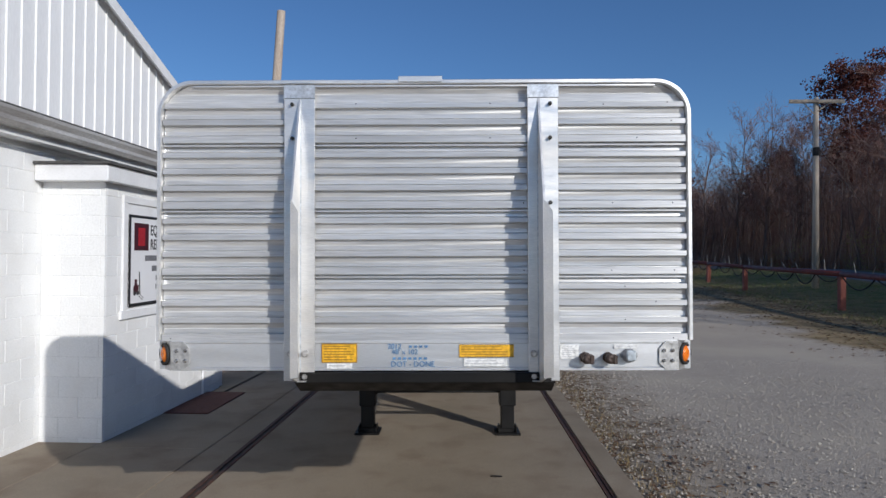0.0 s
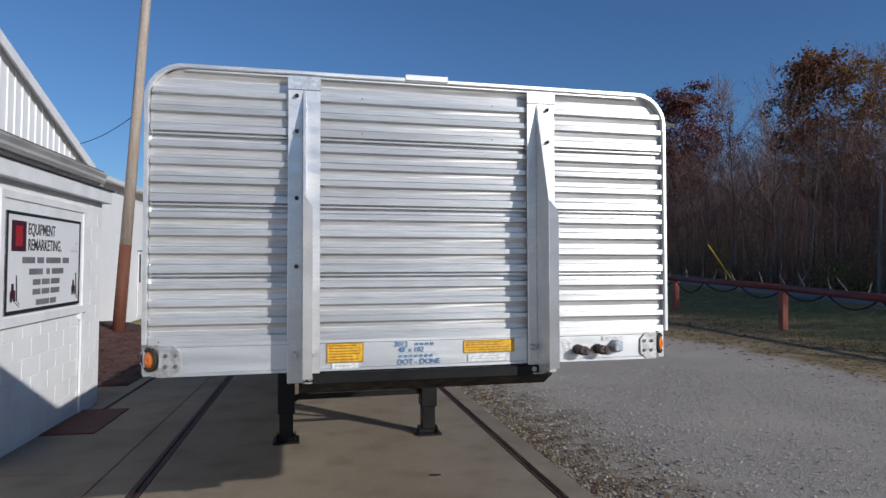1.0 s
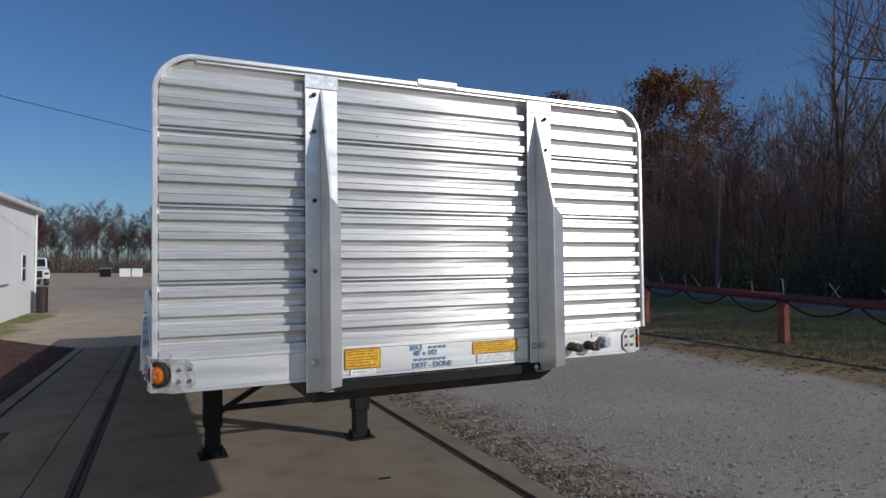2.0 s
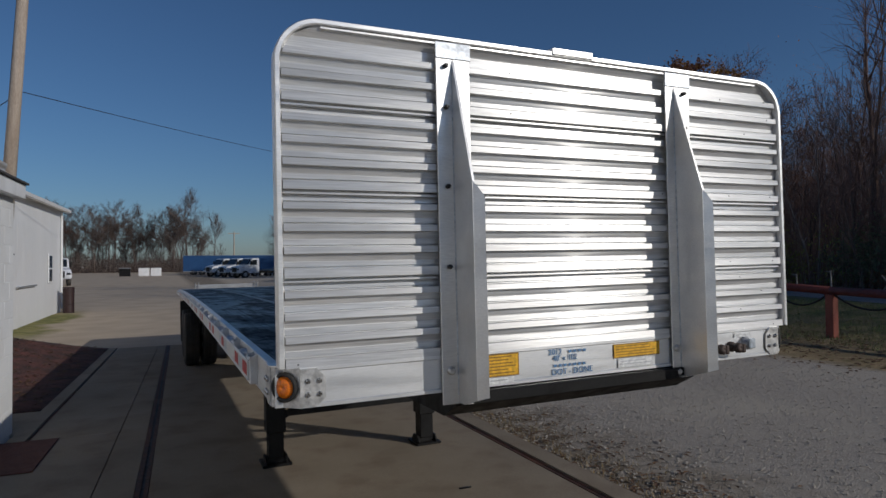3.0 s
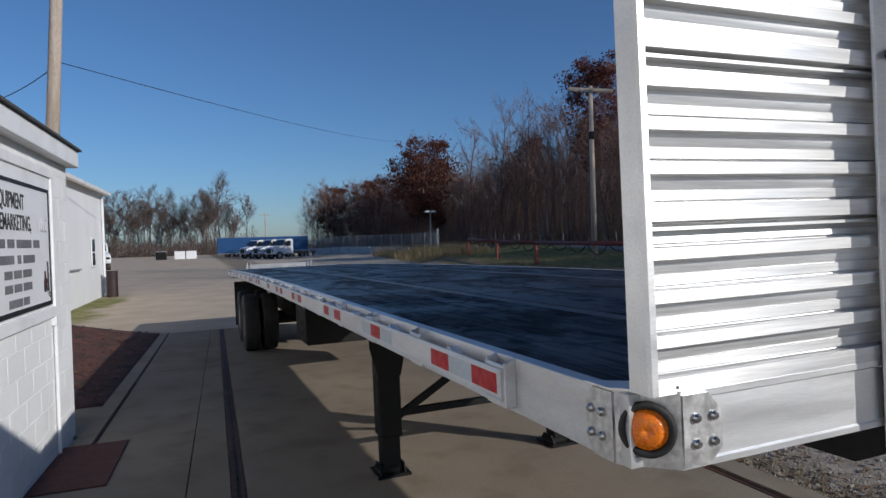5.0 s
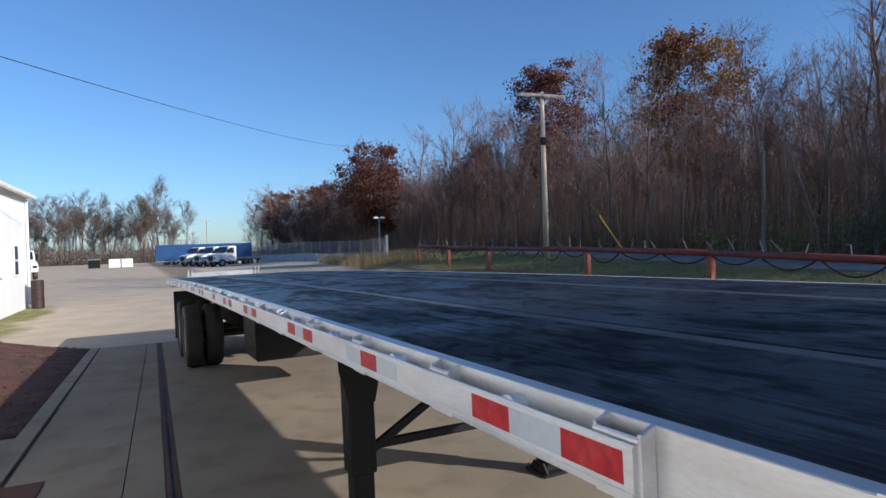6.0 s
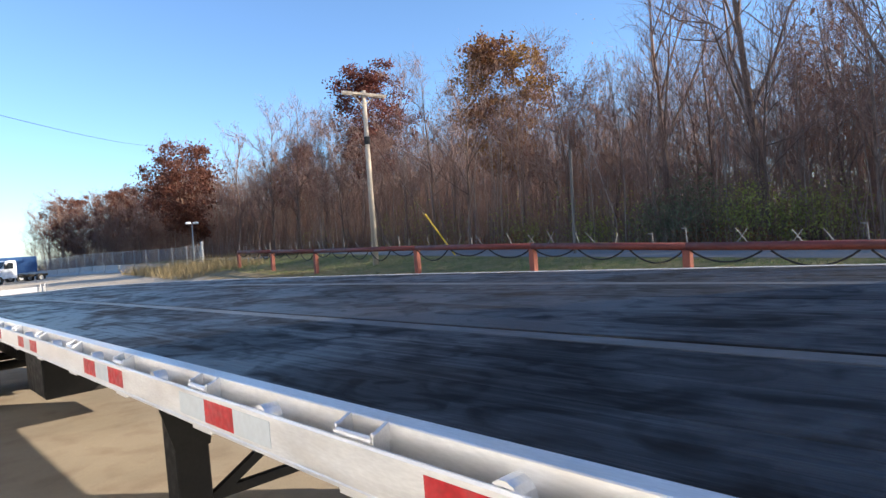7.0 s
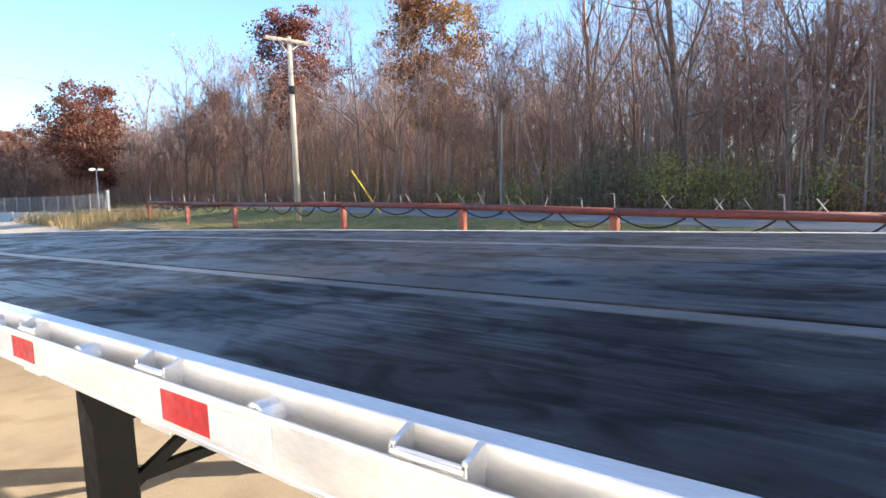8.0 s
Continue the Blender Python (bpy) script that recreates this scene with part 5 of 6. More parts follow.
def truck_cab(m):
    t = thing("truck", "white medium-duty truck cab parked in a row", "truck", m, "parked trucks")
    prof = [(-0.8, 0.65), (2.1, 0.65), (2.1, 1.1), (1.9, 1.45), (0.7, 1.68), (0.3, 2.42), (0.0, 2.52), (-0.68, 2.52), (-0.8, 2.38)]
    bm = extrude(prof, "x", -1.05, 1.05)
    bmesh.ops.bevel(bm, geom=bm.edges[:], offset=0.06, segments=2, affect="EDGES")
    body = part("body", bm, WHITE_CAB, t)
    part("windscreen", extrude([(0.72, 1.72), (0.34, 2.38), (0.38, 2.40), (0.78, 1.74)], "x", -0.9, 0.9), GLASS_DARK, body, "dark windscreen")
    for sx in (-1, 1):
        xs_ = sorted((sx * 1.05, sx * 1.062))
        part("side_window", extrude([(0.50, 1.66), (0.18, 2.30), (-0.42, 2.30), (-0.42, 1.66)], "x", *xs_), GLASS_DARK, body, "dark side window")
        part("mirror", box(sx * 1.2 - 0.06, sx * 1.2 + 0.06, 0.45, 0.6, 1.7, 2.2, 0.02), BLACK, t)
        part("headlight", box(sx * 0.8 - 0.16, sx * 0.8 + 0.16, 2.06, 2.12, 1.0, 1.2, 0.02), GLASS_DARK, t)
        for wy in (1.2, -3.4):
            w = part("wheel", lathe([(-0.14, 0.25), (-0.14, 0.48), (0.14, 0.48), (0.14, 0.25)], "x", 20), RUBBER, t)
            w.location = (sx * 0.93, wy, 0.48)
            part("rim", lathe([(-0.1, 0.0001), (-0.1, 0.26), (0.1, 0.26), (0.1, 0.0001)], "x", 16), RIM_WHITE, w)
    part("grille", box(-0.5, 0.5, 2.08, 2.13, 0.75, 1.35, 0.02), BLACK, t)
    part("chassis", box(-0.45, 0.45, -4.6, -0.78, 0.62, 0.88, 0.02), BLACK, t)
    return t


cab = truck_cab(pose(8.35, 80, far_z(8.35, 80) - 0.04, 0, 0, 116))
for x, y in ((7.25, 85), (5.9, 90)):
    copy_thing(cab, pose(x, y, far_z(x, y) - 0.04, 0, 0, 116))
other = truck_cab(pose(-10.6, 64, far_z(-10.6, 64) - 0.02, 0, 0, 195))
tagged(other, "white truck parked beyond the shed", "truck", "parked trucks")


def box_trailer(m, length):
    t = thing("box_trailer", "long blue box trailer parked at the back of the yard", "trailer", m)
    part("body", box(-1.25, 1.25, 0, length, 0.62, 3.1, 0.04), BLUE_BOX, t)
    for i in range(int(length / 0.6)):
        for sx in (-1, 1):
            part("rib", box(sx * 1.25 - 0.012, sx * 1.25 + 0.012, 0.3 + i * 0.6, 0.34 + i * 0.6, 0.66, 3.05), BLUE_BOX, t)
    part("rail", box(-1.26, 1.26, -0.02, length + 0.02, 0.50, 0.63, 0.01), GREY_METAL, t)
    for wy in (length - 1.4, length - 2.7):
        for sx in (-1, 1):
            w = part("wheel", lathe([(-0.25, 0.22), (-0.25, 0.4), (0.25, 0.4), (0.25, 0.22)], "x", 18), RUBBER, t)
            w.location = (sx * 1.0, wy, 0.4)
    for sx in (-1, 1):
        part("leg", box(sx * 0.8 - 0.06, sx * 0.8 + 0.06, 2.2, 2.32, 0.0, 0.55), BLACK, t)
    return t


box_trailer(pose(15.4, 103.5, far_z(9, 105) - 0.02, 0, 0, 80), 14.1)
for k, (x, w) in enumerate(((-4.13, 1.45), (-2.53, 1.45))):
    c = thing("white_crate", "square white box standing on the far gravel", "box", pose(x, 100, far_z(x, 100) - 0.03), "white boxes")
    part("body", box(-w / 2, w / 2, -0.7, 0.7, 0.05, 1.25, 0.04), WHITE_TRIM, c)
    part("base", box(-w / 2 + .1, w / 2 - .1, -0.7, 0.7, 0, 0.06), BLACK, c)
c = thing("dark_container", "open dark steel bin at the tree line", "bin", pose(-6.7, 101, far_z(-6.7, 101) - 0.03))
part("body", box(-0.72, 0.72, -0.6, 0.6, 0.05, 1.27, 0.03), BLACK, c)
part("rim", box(-0.76, 0.76, -0.64, 0.64, 1.19, 1.29, 0.02), GREY_METAL, c)


# ---- trees ----
def tree_arrays(seed, height, limbs=12, subs=5, twigs=7, spread=0.30, first=0.35, lean=0.03, fork=0.0, thick=1.0, fat=1.0):
    """Trunk with limbs, then branches with thin twigs. Returns two (vertices, faces) pairs and the twig tips."""
    rng = np.random.RandomState(seed)
    wood, twig = ([], []), ([], [])
    tips = []

    def seg(to, p, q, r0, r1, n):
        V, F = to
        d = q - p
        d = d / (np.linalg.norm(d) + 1e-9)
        a = np.cross(d, (0.3, 0.9, 0.2) if abs(d[2]) > 0.7 else (0, 0, 1))
        a /= np.linalg.norm(a) + 1e-9
        b = np.cross(d, a)
        base = len(V)
        if n == 2:
            t = rng.rand() * 3.14
            w = math.cos(t) * a + math.sin(t) * b
            V += [tuple(p - w * r0), tuple(p + w * r0), tuple(q + w * r1), tuple(q - w * r1)]
            F.append((base, base + 1, base + 2, base + 3))
            return
        for c, r in ((p, r0), (q, r1)):
            for i in range(n):
                t = 2 * math.pi * i / n
                V.append(tuple(c + r * (math.cos(t) * a + math.sin(t) * b)))
        for i in range(n):
            j = (i + 1) % n
            F.append((base + i, base + j, base + n + j, base + n + i))

    def path(to, p, d, length, r0, r1, k, n, wob, rise):
        pts = [p]
        for i in range(k):
            d = d + rng.normal(0, wob, 3) + np.array((0, 0, rise))
            d = d / np.linalg.norm(d)
            q = pts[-1] + d * length / k
            seg(to, pts[-1], q, r0 + (r1 - r0) * i / k, r0 + (r1 - r0) * (i + 1) / k, n)
            pts.append(q)
        return pts, d

    r = (height * 0.0065 + 0.022) * thick
    trunk, _ = path(wood, np.zeros(3), np.array((rng.normal(0, lean), rng.normal(0, lean), 1.0)), height, r, 0.012, 9, 6, 0.07, 0.05)

    def on(pts, f):
        x = f * (len(pts) - 1)
        i = min(int(x), len(pts) - 2)
        return pts[i] + (pts[i + 1] - pts[i]) * (x - i)
    for i in range(limbs):
        f = first + (0.97 - first) * (i + rng.rand()) / limbs
        az = rng.rand() * 2 * math.pi
        up = 0.55 + 0.9 * rng.rand() + fork
        d = np.array((math.cos(az), math.sin(az), up))
        L = height * spread * (1.15 - f * 0.75) * (0.6 + 0.8 * rng.rand())
        rl = r * (1.05 - f) * 0.5 + 0.009
        lp, _ = path(wood, on(trunk, f), d / np.linalg.norm(d), L, rl, 0.009, 4, 4, 0.17, 0.10)
        for j in range(subs):
            fj = 0.2 + 0.8 * (j + rng.rand()) / subs
            dd = lp[-1] - lp[0]
            dd = dd / np.linalg.norm(dd) + rng.normal(0, 0.6, 3) + np.array((0, 0, 0.25))
            sp, _ = path(twig, on(lp, fj), dd / np.linalg.norm(dd), L * (0.30 + 0.28 * rng.rand()), rl * 0.38 + 0.004 * fat, 0.006 * fat, 2, 3, 0.2, 0.1)
            for m_ in range(twigs):
                fm = 0.15 + 0.85 * rng.rand()
                td = sp[-1] - sp[0]
                td = td / np.linalg.norm(td) + rng.normal(0, 0.75, 3) + np.array((0, 0, 0.3))
                td = td / np.linalg.norm(td)
                p = on(sp, fm)
                q = p + td * L * (0.10 + 0.20 * rng.rand())
                seg(twig, p, q, 0.0085 * fat, 0.004 * fat, 2)
                tips.append(q)
    return wood, twig, tips


def tree_mesh(name, V, F, material):
    me = bpy.data.meshes.new(name)
    me.from_pydata(V, [], F)
    me.materials.append(material)
    return me


def leaf_mesh(name, tips, per, size, jitter, material, seed, zmin=0.0):
    rng = np.random.RandomState(seed)
    V, F = [], []
    for t in tips:
        if t[2] < zmin:
            continue
        for k in range(per):
            c = np.array(t) + rng.normal(0, jitter, 3)
            a = rng.normal(0, 1, 3)
            a /= np.linalg.norm(a)
            b = np.cross(a, rng.normal(0, 1, 3))
            b /= np.linalg.norm(b) + 1e-9
            s = size * (0.6 + 0.8 * rng.rand())
            i = len(V)
            V += [tuple(c - a * s), tuple(c + b * s * 0.55), tuple(c + a * s), tuple(c - b * s * 0.55 + a * 0.1 * s)]
            F.append((i, i + 1, i + 2, i + 3))
    return tree_mesh(name, V, F, material)


def proto(seed, height, material, *args):
    wood, twig, tips = tree_arrays(seed, height, *args)
    return (height, tree_mesh("trunk", *wood, material), tips, tree_mesh("branchwork", *twig, FAR_BARK if material == FAR_BARK else TWIG))


BARE = []
for k, (h, limbs, subs, twigs, spread, first) in enumerate(((15, 18, 7, 13, 0.32, 0.20), (17, 18, 7, 13, 0.27, 0.26), (13, 18, 7, 12, 0.36, 0.18), (16, 16, 8, 13, 0.38, 0.28), (11, 16, 7, 12, 0.34, 0.18), (14, 17, 7, 13, 0.25, 0.28))):
    BARE.append(proto(100 + k, h, BARK, limbs, subs, twigs, spread, first, 0.05))
SAPLING = [proto(300 + k, 7.5, BARK_PALE if k else BARK, 9, 4, 6, 0.2, 0.3, 0.08) for k in range(3)]


def plant(proto_, x, y, scale, turn, label, leaf=None, leaf_label=""):
    t = thing("tree", label, "tree", pose(x, y, g_at(x, y) - 0.05, 0, 0, turn) @ Matrix.Scale(scale, 4), "trees of the woods")
    part("trunk", proto_[1], None, t)
    tagged(part("branchwork", proto_[3], None, t), kind="stuff")
    if leaf is not None:
        part("crown", leaf, None, t, leaf_label)
    return t


def crown_mesh(seed, clumps, per, rx, z0, z1, size, material, skirt=0.12):
    """Leaves in many clumps that fill an uneven, broad-shouldered crown."""
    rng = np.random.RandomState(seed)
    V, F = [], []
    lobes = []
    for k in range(15):
        h = (k + rng.rand()) / 15
        wide = math.sin(math.pi * (0.18 + 0.72 * (1 - h))) * rx
        a = rng.rand() * 6.283
        lobes.append((math.cos(a) * wide * 0.55, math.sin(a) * wide * 0.55, z0 + (z1 - z0) * (0.08 + 0.80 * h), wide * (0.42 + 0.26 * rng.rand())))
    for k in range(clumps):
        lx, ly, lz, lr = lobes[rng.randint(15)]
        d = rng.normal(0, 1, 3)
        d *= rng.rand() ** 0.4 / np.linalg.norm(d)
        c = np.array((lx + d[0] * lr, ly + d[1] * lr, lz + d[2] * lr * 0.8))
        w = 0.26 + 0.26 * rng.rand()
        for j in range(int(per * (0.5 + rng.rand()))):
            q = c + rng.normal(0, w, 3) * (1, 1, 0.7)
            a = rng.normal(0, 1, 3)
            a /= np.linalg.norm(a)
            b = np.cross(a, rng.normal(0, 1, 3))
            b /= np.linalg.norm(b) + 1e-9
            s = size * (0.6 + 0.8 * rng.rand())
            i = len(V)
            V += [tuple(q - a * s), tuple(q + b * s * 0.6), tuple(q + a * s), tuple(q - b * s * 0.6 + a * 0.1 * s)]
            F.append((i, i + 1, i + 2, i + 3))
    return tree_mesh("crown", V, F, material)


RED_OAK = proto(501, 18.0, BARK, 22, 7, 7, 0.25, 0.42, 0.03, 0.15, 1.3)
RED_LEAF = crown_mesh(1, 330, 55, 4.9, 6.5, 18.8, 0.12, LEAF_RED)
EDGE_OAK = proto(503, 13.4, BARK, 22, 7, 7, 0.33, 0.30, 0.03, 0.0, 1.2)
EDGE_LEAF = crown_mesh(5, 300, 50, 5.6, 2.5, 14.6, 0.14, LEAF_RUST_RED)
GOLD_OAK = proto(502, 17.5, BARK, 22, 7, 7, 0.24, 0.42, 0.03, 0.15, 1.3)
GOLD_LEAF = crown_mesh(3, 380, 50, 4.6, 4.5, 18.4, 0.12, LEAF_GOLD)
FORKED = proto(504, 19.0, BARK, 9, 9, 15, 0.62, 0.16, 0.10, 0.9, 1.7)
THIN_LEAF = [leaf_mesh("crown", BARE[k][2][::3], 6, 0.04, 0.32, (LEAF_RED, LEAF_RUST, BRUSH)[k], 7 + k, 1.0) for k in range(3)]
RUST_CROWN = leaf_mesh("crown", BARE[4][2][::2], 8, 0.042, 0.30, LEAF_RUST, 17, 2.5)

for x, y, s_ in ((34.0, 48.6, 0.96), (36.0, 67.0, 0.72)):
    plant(RED_OAK, x, y, s_, x * 40, "tall oak holding dark red autumn leaves", RED_LEAF, "dark red leaves")
for x, y, s_ in ((26.4, 75.0, 1.0), (21.6, 110.0, 0.80), (25.4, 106.0, 0.83), (27.6, 98.0, 0.80), (30.2, 94.0, 0.92), (30.6, 85.0, 0.86)):
    plant(EDGE_OAK, x, y, s_, x * 70, "broad oak holding rust-red autumn leaves", EDGE_LEAF, "rust-red leaves")
plant(GOLD_OAK, 33.9, 31.2, 0.91, 15, "tall oak with golden-brown autumn leaves", GOLD_LEAF, "golden-brown leaves")
for x, y, s_, turn in ((28.6, 11.6, 1.0, 60), (29.8, 6.2, 0.9, 200), (30.5, 17.0, 0.85, 310)):
    plant(FORKED, x, y, s_, turn, "large bare tree forking into several rising stems")
for x, y, s_, k in ((29.5, 60.5, 1.03, 0), (30.5, 57.0, 0.92, 3), (29.0, 63.5, 0.95, 2), (31.5, 54.0, 0.88, 5), (28.0, 66.5, 0.88, 1), (32.5, 51.0, 0.85, 3)):
    plant(BARE[k], x, y, s_, x * 50, "tall bare tree rising above the wood's edge")
for x, y, s_, turn in ((31.0, 8.6, 0.95, 20), (30.2, 2.0, 0.9, 140), (31.6, 5.0, 1.05, 260), (30.4, 22.5, 0.75, 80), (32.0, -1.5, 1.0, 190)):
    plant(BARE[4], x, y, s_, turn, "small tree with thin orange-brown leaves", RUST_CROWN, "orange-brown leaves")


def edge_u(y):
    """How far the edge of the woods stands across from the fence line."""
    return 13.5 - 20.0 * max(0.0, min(1.0, (y - 62) / 50.0))


random.seed(77)


def wood_scale(y):
    """Trees are lower at the near end and far off."""
    return (0.7 if y < -6 else 0.82 if 20 < y < 50 else 1.0) * (0.96 - 0.22 * max(0.0, min(1.0, (y - 62) / 26.0)))


for row in range(3):
    y = -14.0 + row * 1.3
    while y < 122:
        u = edge_u(y) + row * 3.4 + random.uniform(-1.6, 1.6)
        x = FX + FS * y + u
        k = random.randrange(6)
        s_ = random.uniform(0.70, 1.0) * wood_scale(y)
        if random.random() < 0.34:
            plant(BARE[k % 3], x, y, s_, random.uniform(0, 360), "bare grey tree with a few brown leaves", THIN_LEAF[k % 3], "sparse brown leaves")
        else:
            plant(BARE[k], x, y, s_, random.uniform(0, 360), "bare leafless grey-brown tree of the woods")
        y += 3.6 * random.uniform(0.7, 1.35)
for k in range(70):
    y = random.uniform(-5, 80)
    x = FX + FS * y + edge_u(y) + random.uniform(-0.6, 7)
    plant(SAPLING[k % 3], x, y, random.uniform(0.55, 1.15), random.uniform(0, 360), "slender bare sapling at the wood's edge")


def joined_trees(name, label, places, protos, material):
    """Woods too deep to count, as one mesh."""
    VV, FF, n0 = [], [], 0
    for k, (x, y, s, turn) in enumerate(places):
        pv, pf = protos[k % len(protos)]
        c, d = math.cos(turn) * s, math.sin(turn) * s
        VV.append(np.column_stack((x + pv[:, 0] * c - pv[:, 1] * d, y + pv[:, 0] * d + pv[:, 1] * c, ground_z(x, y) - 0.1 + pv[:, 2] * s)))
        FF.append(pf + n0)
        n0 += len(pv)
    VV, FF = np.vstack(VV), np.vstack(FF)
    me = bpy.data.meshes.new(name)
    me.vertices.add(len(VV))
    me.vertices.foreach_set("co", VV.ravel())
    me.loops.add(FF.size)
    me.loops.foreach_set("vertex_index", FF.ravel().astype(np.int32))
    me.polygons.add(len(FF))
    me.polygons.foreach_set("loop_start", np.arange(0, FF.size, FF.shape[1], dtype=np.int32))
    me.update(calc_edges=True)
    me.materials.append(material)
    return tagged(new(name, me), label, "woods", kind="stuff")


def quads(V, F):
    """Faces as quads; every prism here is made of them."""
    return np.array(V), np.array([f for f in F if len(f) == 4])


DEEP = []
for k in range(5):
    wood, twig, tips = tree_arrays(700 + k, 13.5 + k * 0.8, 14, 5, 7, 0.34, 0.15, 0.05)
    DEEP.append(quads(wood[0] + twig[0], wood[1] + [tuple(i + len(wood[0]) for i in f) for f in twig[1]]))
places = []
for row in range(6):
    y = -14.0 + row
    while y < 125:
        u = edge_u(y) + 11 + row * 3.6 + random.uniform(-1.8, 1.8)
        places.append((FX + FS * y + u, y, random.uniform(0.75, 1.02) * wood_scale(y), random.uniform(0, 6.28)))
        y += 3.0 * random.uniform(0.7, 1.35)
joined_trees("deep_woods", "dense bare grey-brown trees deep in the woods", places, DEEP, TWIG)
FAR = []
for k in range(4):
    wood, twig, tips = tree_arrays(800 + k, 13.0 + k, 14, 8, 11, 0.42, 0.08 if k == 3 else 0.46, 0.03, 0.2, 1.7, 2.0)
    FAR.append(quads(wood[0] + twig[0], wood[1] + [tuple(i + len(wood[0]) for i in f) for f in twig[1]]))
FAR_TREE = proto(810, 15.0, FAR_BARK, 15, 10, 14, 0.50, 0.42, 0.05, 0.25, 1.7, 2.1)
FAR_TREE_B = proto(811, 14.0, FAR_BARK, 14, 10, 13, 0.40, 0.46, 0.03, 0.3, 1.5, 2.0)
places, brush = [], []
rnd = random.Random(58)
for k in range(130):
    x = -82 + k * 0.69 + rnd.uniform(-1, 1)
    swell = 0.5 + 0.5 * noise.noise((x * 0.13, 3.0, 0.0))
    places.append((x, 158 + rnd.uniform(-10, 22), (0.45 + 0.42 * swell) * rnd.uniform(0.75, 1.15) , rnd.uniform(0, 6.28)))
for k in range(110):
    x = -84 + k * 0.86 + rnd.uniform(-1, 1)
    brush.append((x, 152 + rnd.uniform(-6, 16), rnd.uniform(0.20, 0.38), rnd.uniform(0, 6.28)))
joined_trees("far_brush", "low bare brush under the far tree line", brush, FAR[3:], FAR_BARK)
joined_trees("far_woods", "hazy line of bare trees behind the far yard", places, FAR[:3], FAR_BARK)
for k in range(32):
    x = -54 + k * 1.85 + rnd.uniform(-1.6, 1.6)
    plant((FAR_TREE, FAR_TREE_B)[k % 2], x, 146 + rnd.uniform(-6, 8), rnd.uniform(0.62, 0.90), rnd.uniform(0, 360), "distant bare tree beyond the far yard")
plant(FAR_TREE, 3.1, 141, 0.97, 20, "broad bare tree rising above the far tree line")
plant(FAR_TREE_B, 9.2, 147, 0.80, 20, "slender bare tree at the end of the far tree line")
plant(EDGE_OAK, -22, 142, 0.8, 75, "reddish tree beyond the far yard", EDGE_LEAF, "dull red leaves")


def thicket(name, label, count, y0, y1, u0, u1, h0, h1, size, material, stems, seed):
    """Undergrowth that nobody could count: leaf blades and thin stems in one mesh."""
    rng = np.random.RandomState(seed)
    V, F = [], []
    for k in range(count):
        y = y0 + (y1 - y0) * rng.rand()
        u = u0 + (u1 - u0) * rng.rand()
        x = FX + FS * y + u + edge_u(y) - 13.5
        g = ground_z(x, y)
        if stems:
            h = h0 + (h1 - h0) * rng.rand() ** 1.5
            dx, dy = rng.normal(0, 0.12 * h, 2)
            w = 0.006 + 0.010 * rng.rand()
            i = len(V)
            V += [(x - w, y, g), (x + w, y, g), (x, y + w, g), (x + dx, y + dy, g + h)]
            F += [(i, i + 1, i + 3), (i + 1, i + 2, i + 3), (i + 2, i, i + 3)]
        else:
            dens = noise.noise((x * 0.25, y * 0.25, seed))
            if dens < -0.12 + 0.3 * rng.rand():
                continue
            z = g + h0 + (h1 - h0) * rng.rand() ** 1.6 * (0.6 + dens)
            a = rng.normal(0, 1, 3)
            a /= np.linalg.norm(a)
            b = np.cross(a, rng.normal(0, 1, 3))
            b /= np.linalg.norm(b) + 1e-9
            s = size * (0.5 + rng.rand())
            c = np.array((x, y, z))
            i = len(V)
            V += [tuple(c - a * s), tuple(c + b * s * 0.5), tuple(c + a * s), tuple(c - b * s * 0.5)]
            F.append((i, i + 1, i + 2, i + 3))
    ob = new(name, tree_mesh(name, V, F, material))
    return tagged(ob, label, "undergrowth", kind="stuff")


thicket("brush", "tangle of thin brown stems under the trees", 45000, -14, 120, 12.8, 40, 1.0, 10.0, 0, BRUSH, True, 31)
thicket("brush", "pale dry stems along the edge of the woods", 4500, -10, 75, 12.3, 18, 0.5, 4.5, 0, BARK_PALE, True, 32)

def slim_trunks(name, label, count, y0, y1, u0, u1, material, seed):
    """Slender straight stems standing close together, too many to count."""
    rng = np.random.RandomState(seed)
    V, F = [], []
    for k in range(count):
        y = y0 + (y1 - y0) * rng.rand()
        x = FX + FS * y + u0 + (u1 - u0) * rng.rand() + edge_u(y) - 13.5
        p = np.array((x, y, ground_z(x, y) - 0.1))
        h, r = 4.0 + 8.0 * rng.rand(), 0.022 + 0.045 * rng.rand() ** 2
        d = np.array((rng.normal(0, 0.035), rng.normal(0, 0.035), 1.0))
        rings = []
        for j in range(4):
            w = r * (1 - 0.24 * j)
            rings.append(len(V))
            V += [tuple(p + w * np.array((math.cos(a), math.sin(a), 0))) for a in (0, 2.09, 4.19)]
            p = p + d * h / 3
            d = d + rng.normal(0, 0.05, 3) * (1, 1, 0)
        for a, c in zip(rings, rings[1:]):
            F += [(a + i, a + (i + 1) % 3, c + (i + 1) % 3, c + i) for i in range(3)]
    return tagged(new(name, tree_mesh(name, V, F, material)), label, "undergrowth", kind="stuff")


slim_trunks("slim_trunks", "slender pale grey stems standing along the wood's edge", 520, -10, 85, 13.2, 22, BARK_PALE, 61)
slim_trunks("slim_trunks", "slender dark stems inside the woods", 500, -12, 100, 15, 34, BARK, 62)


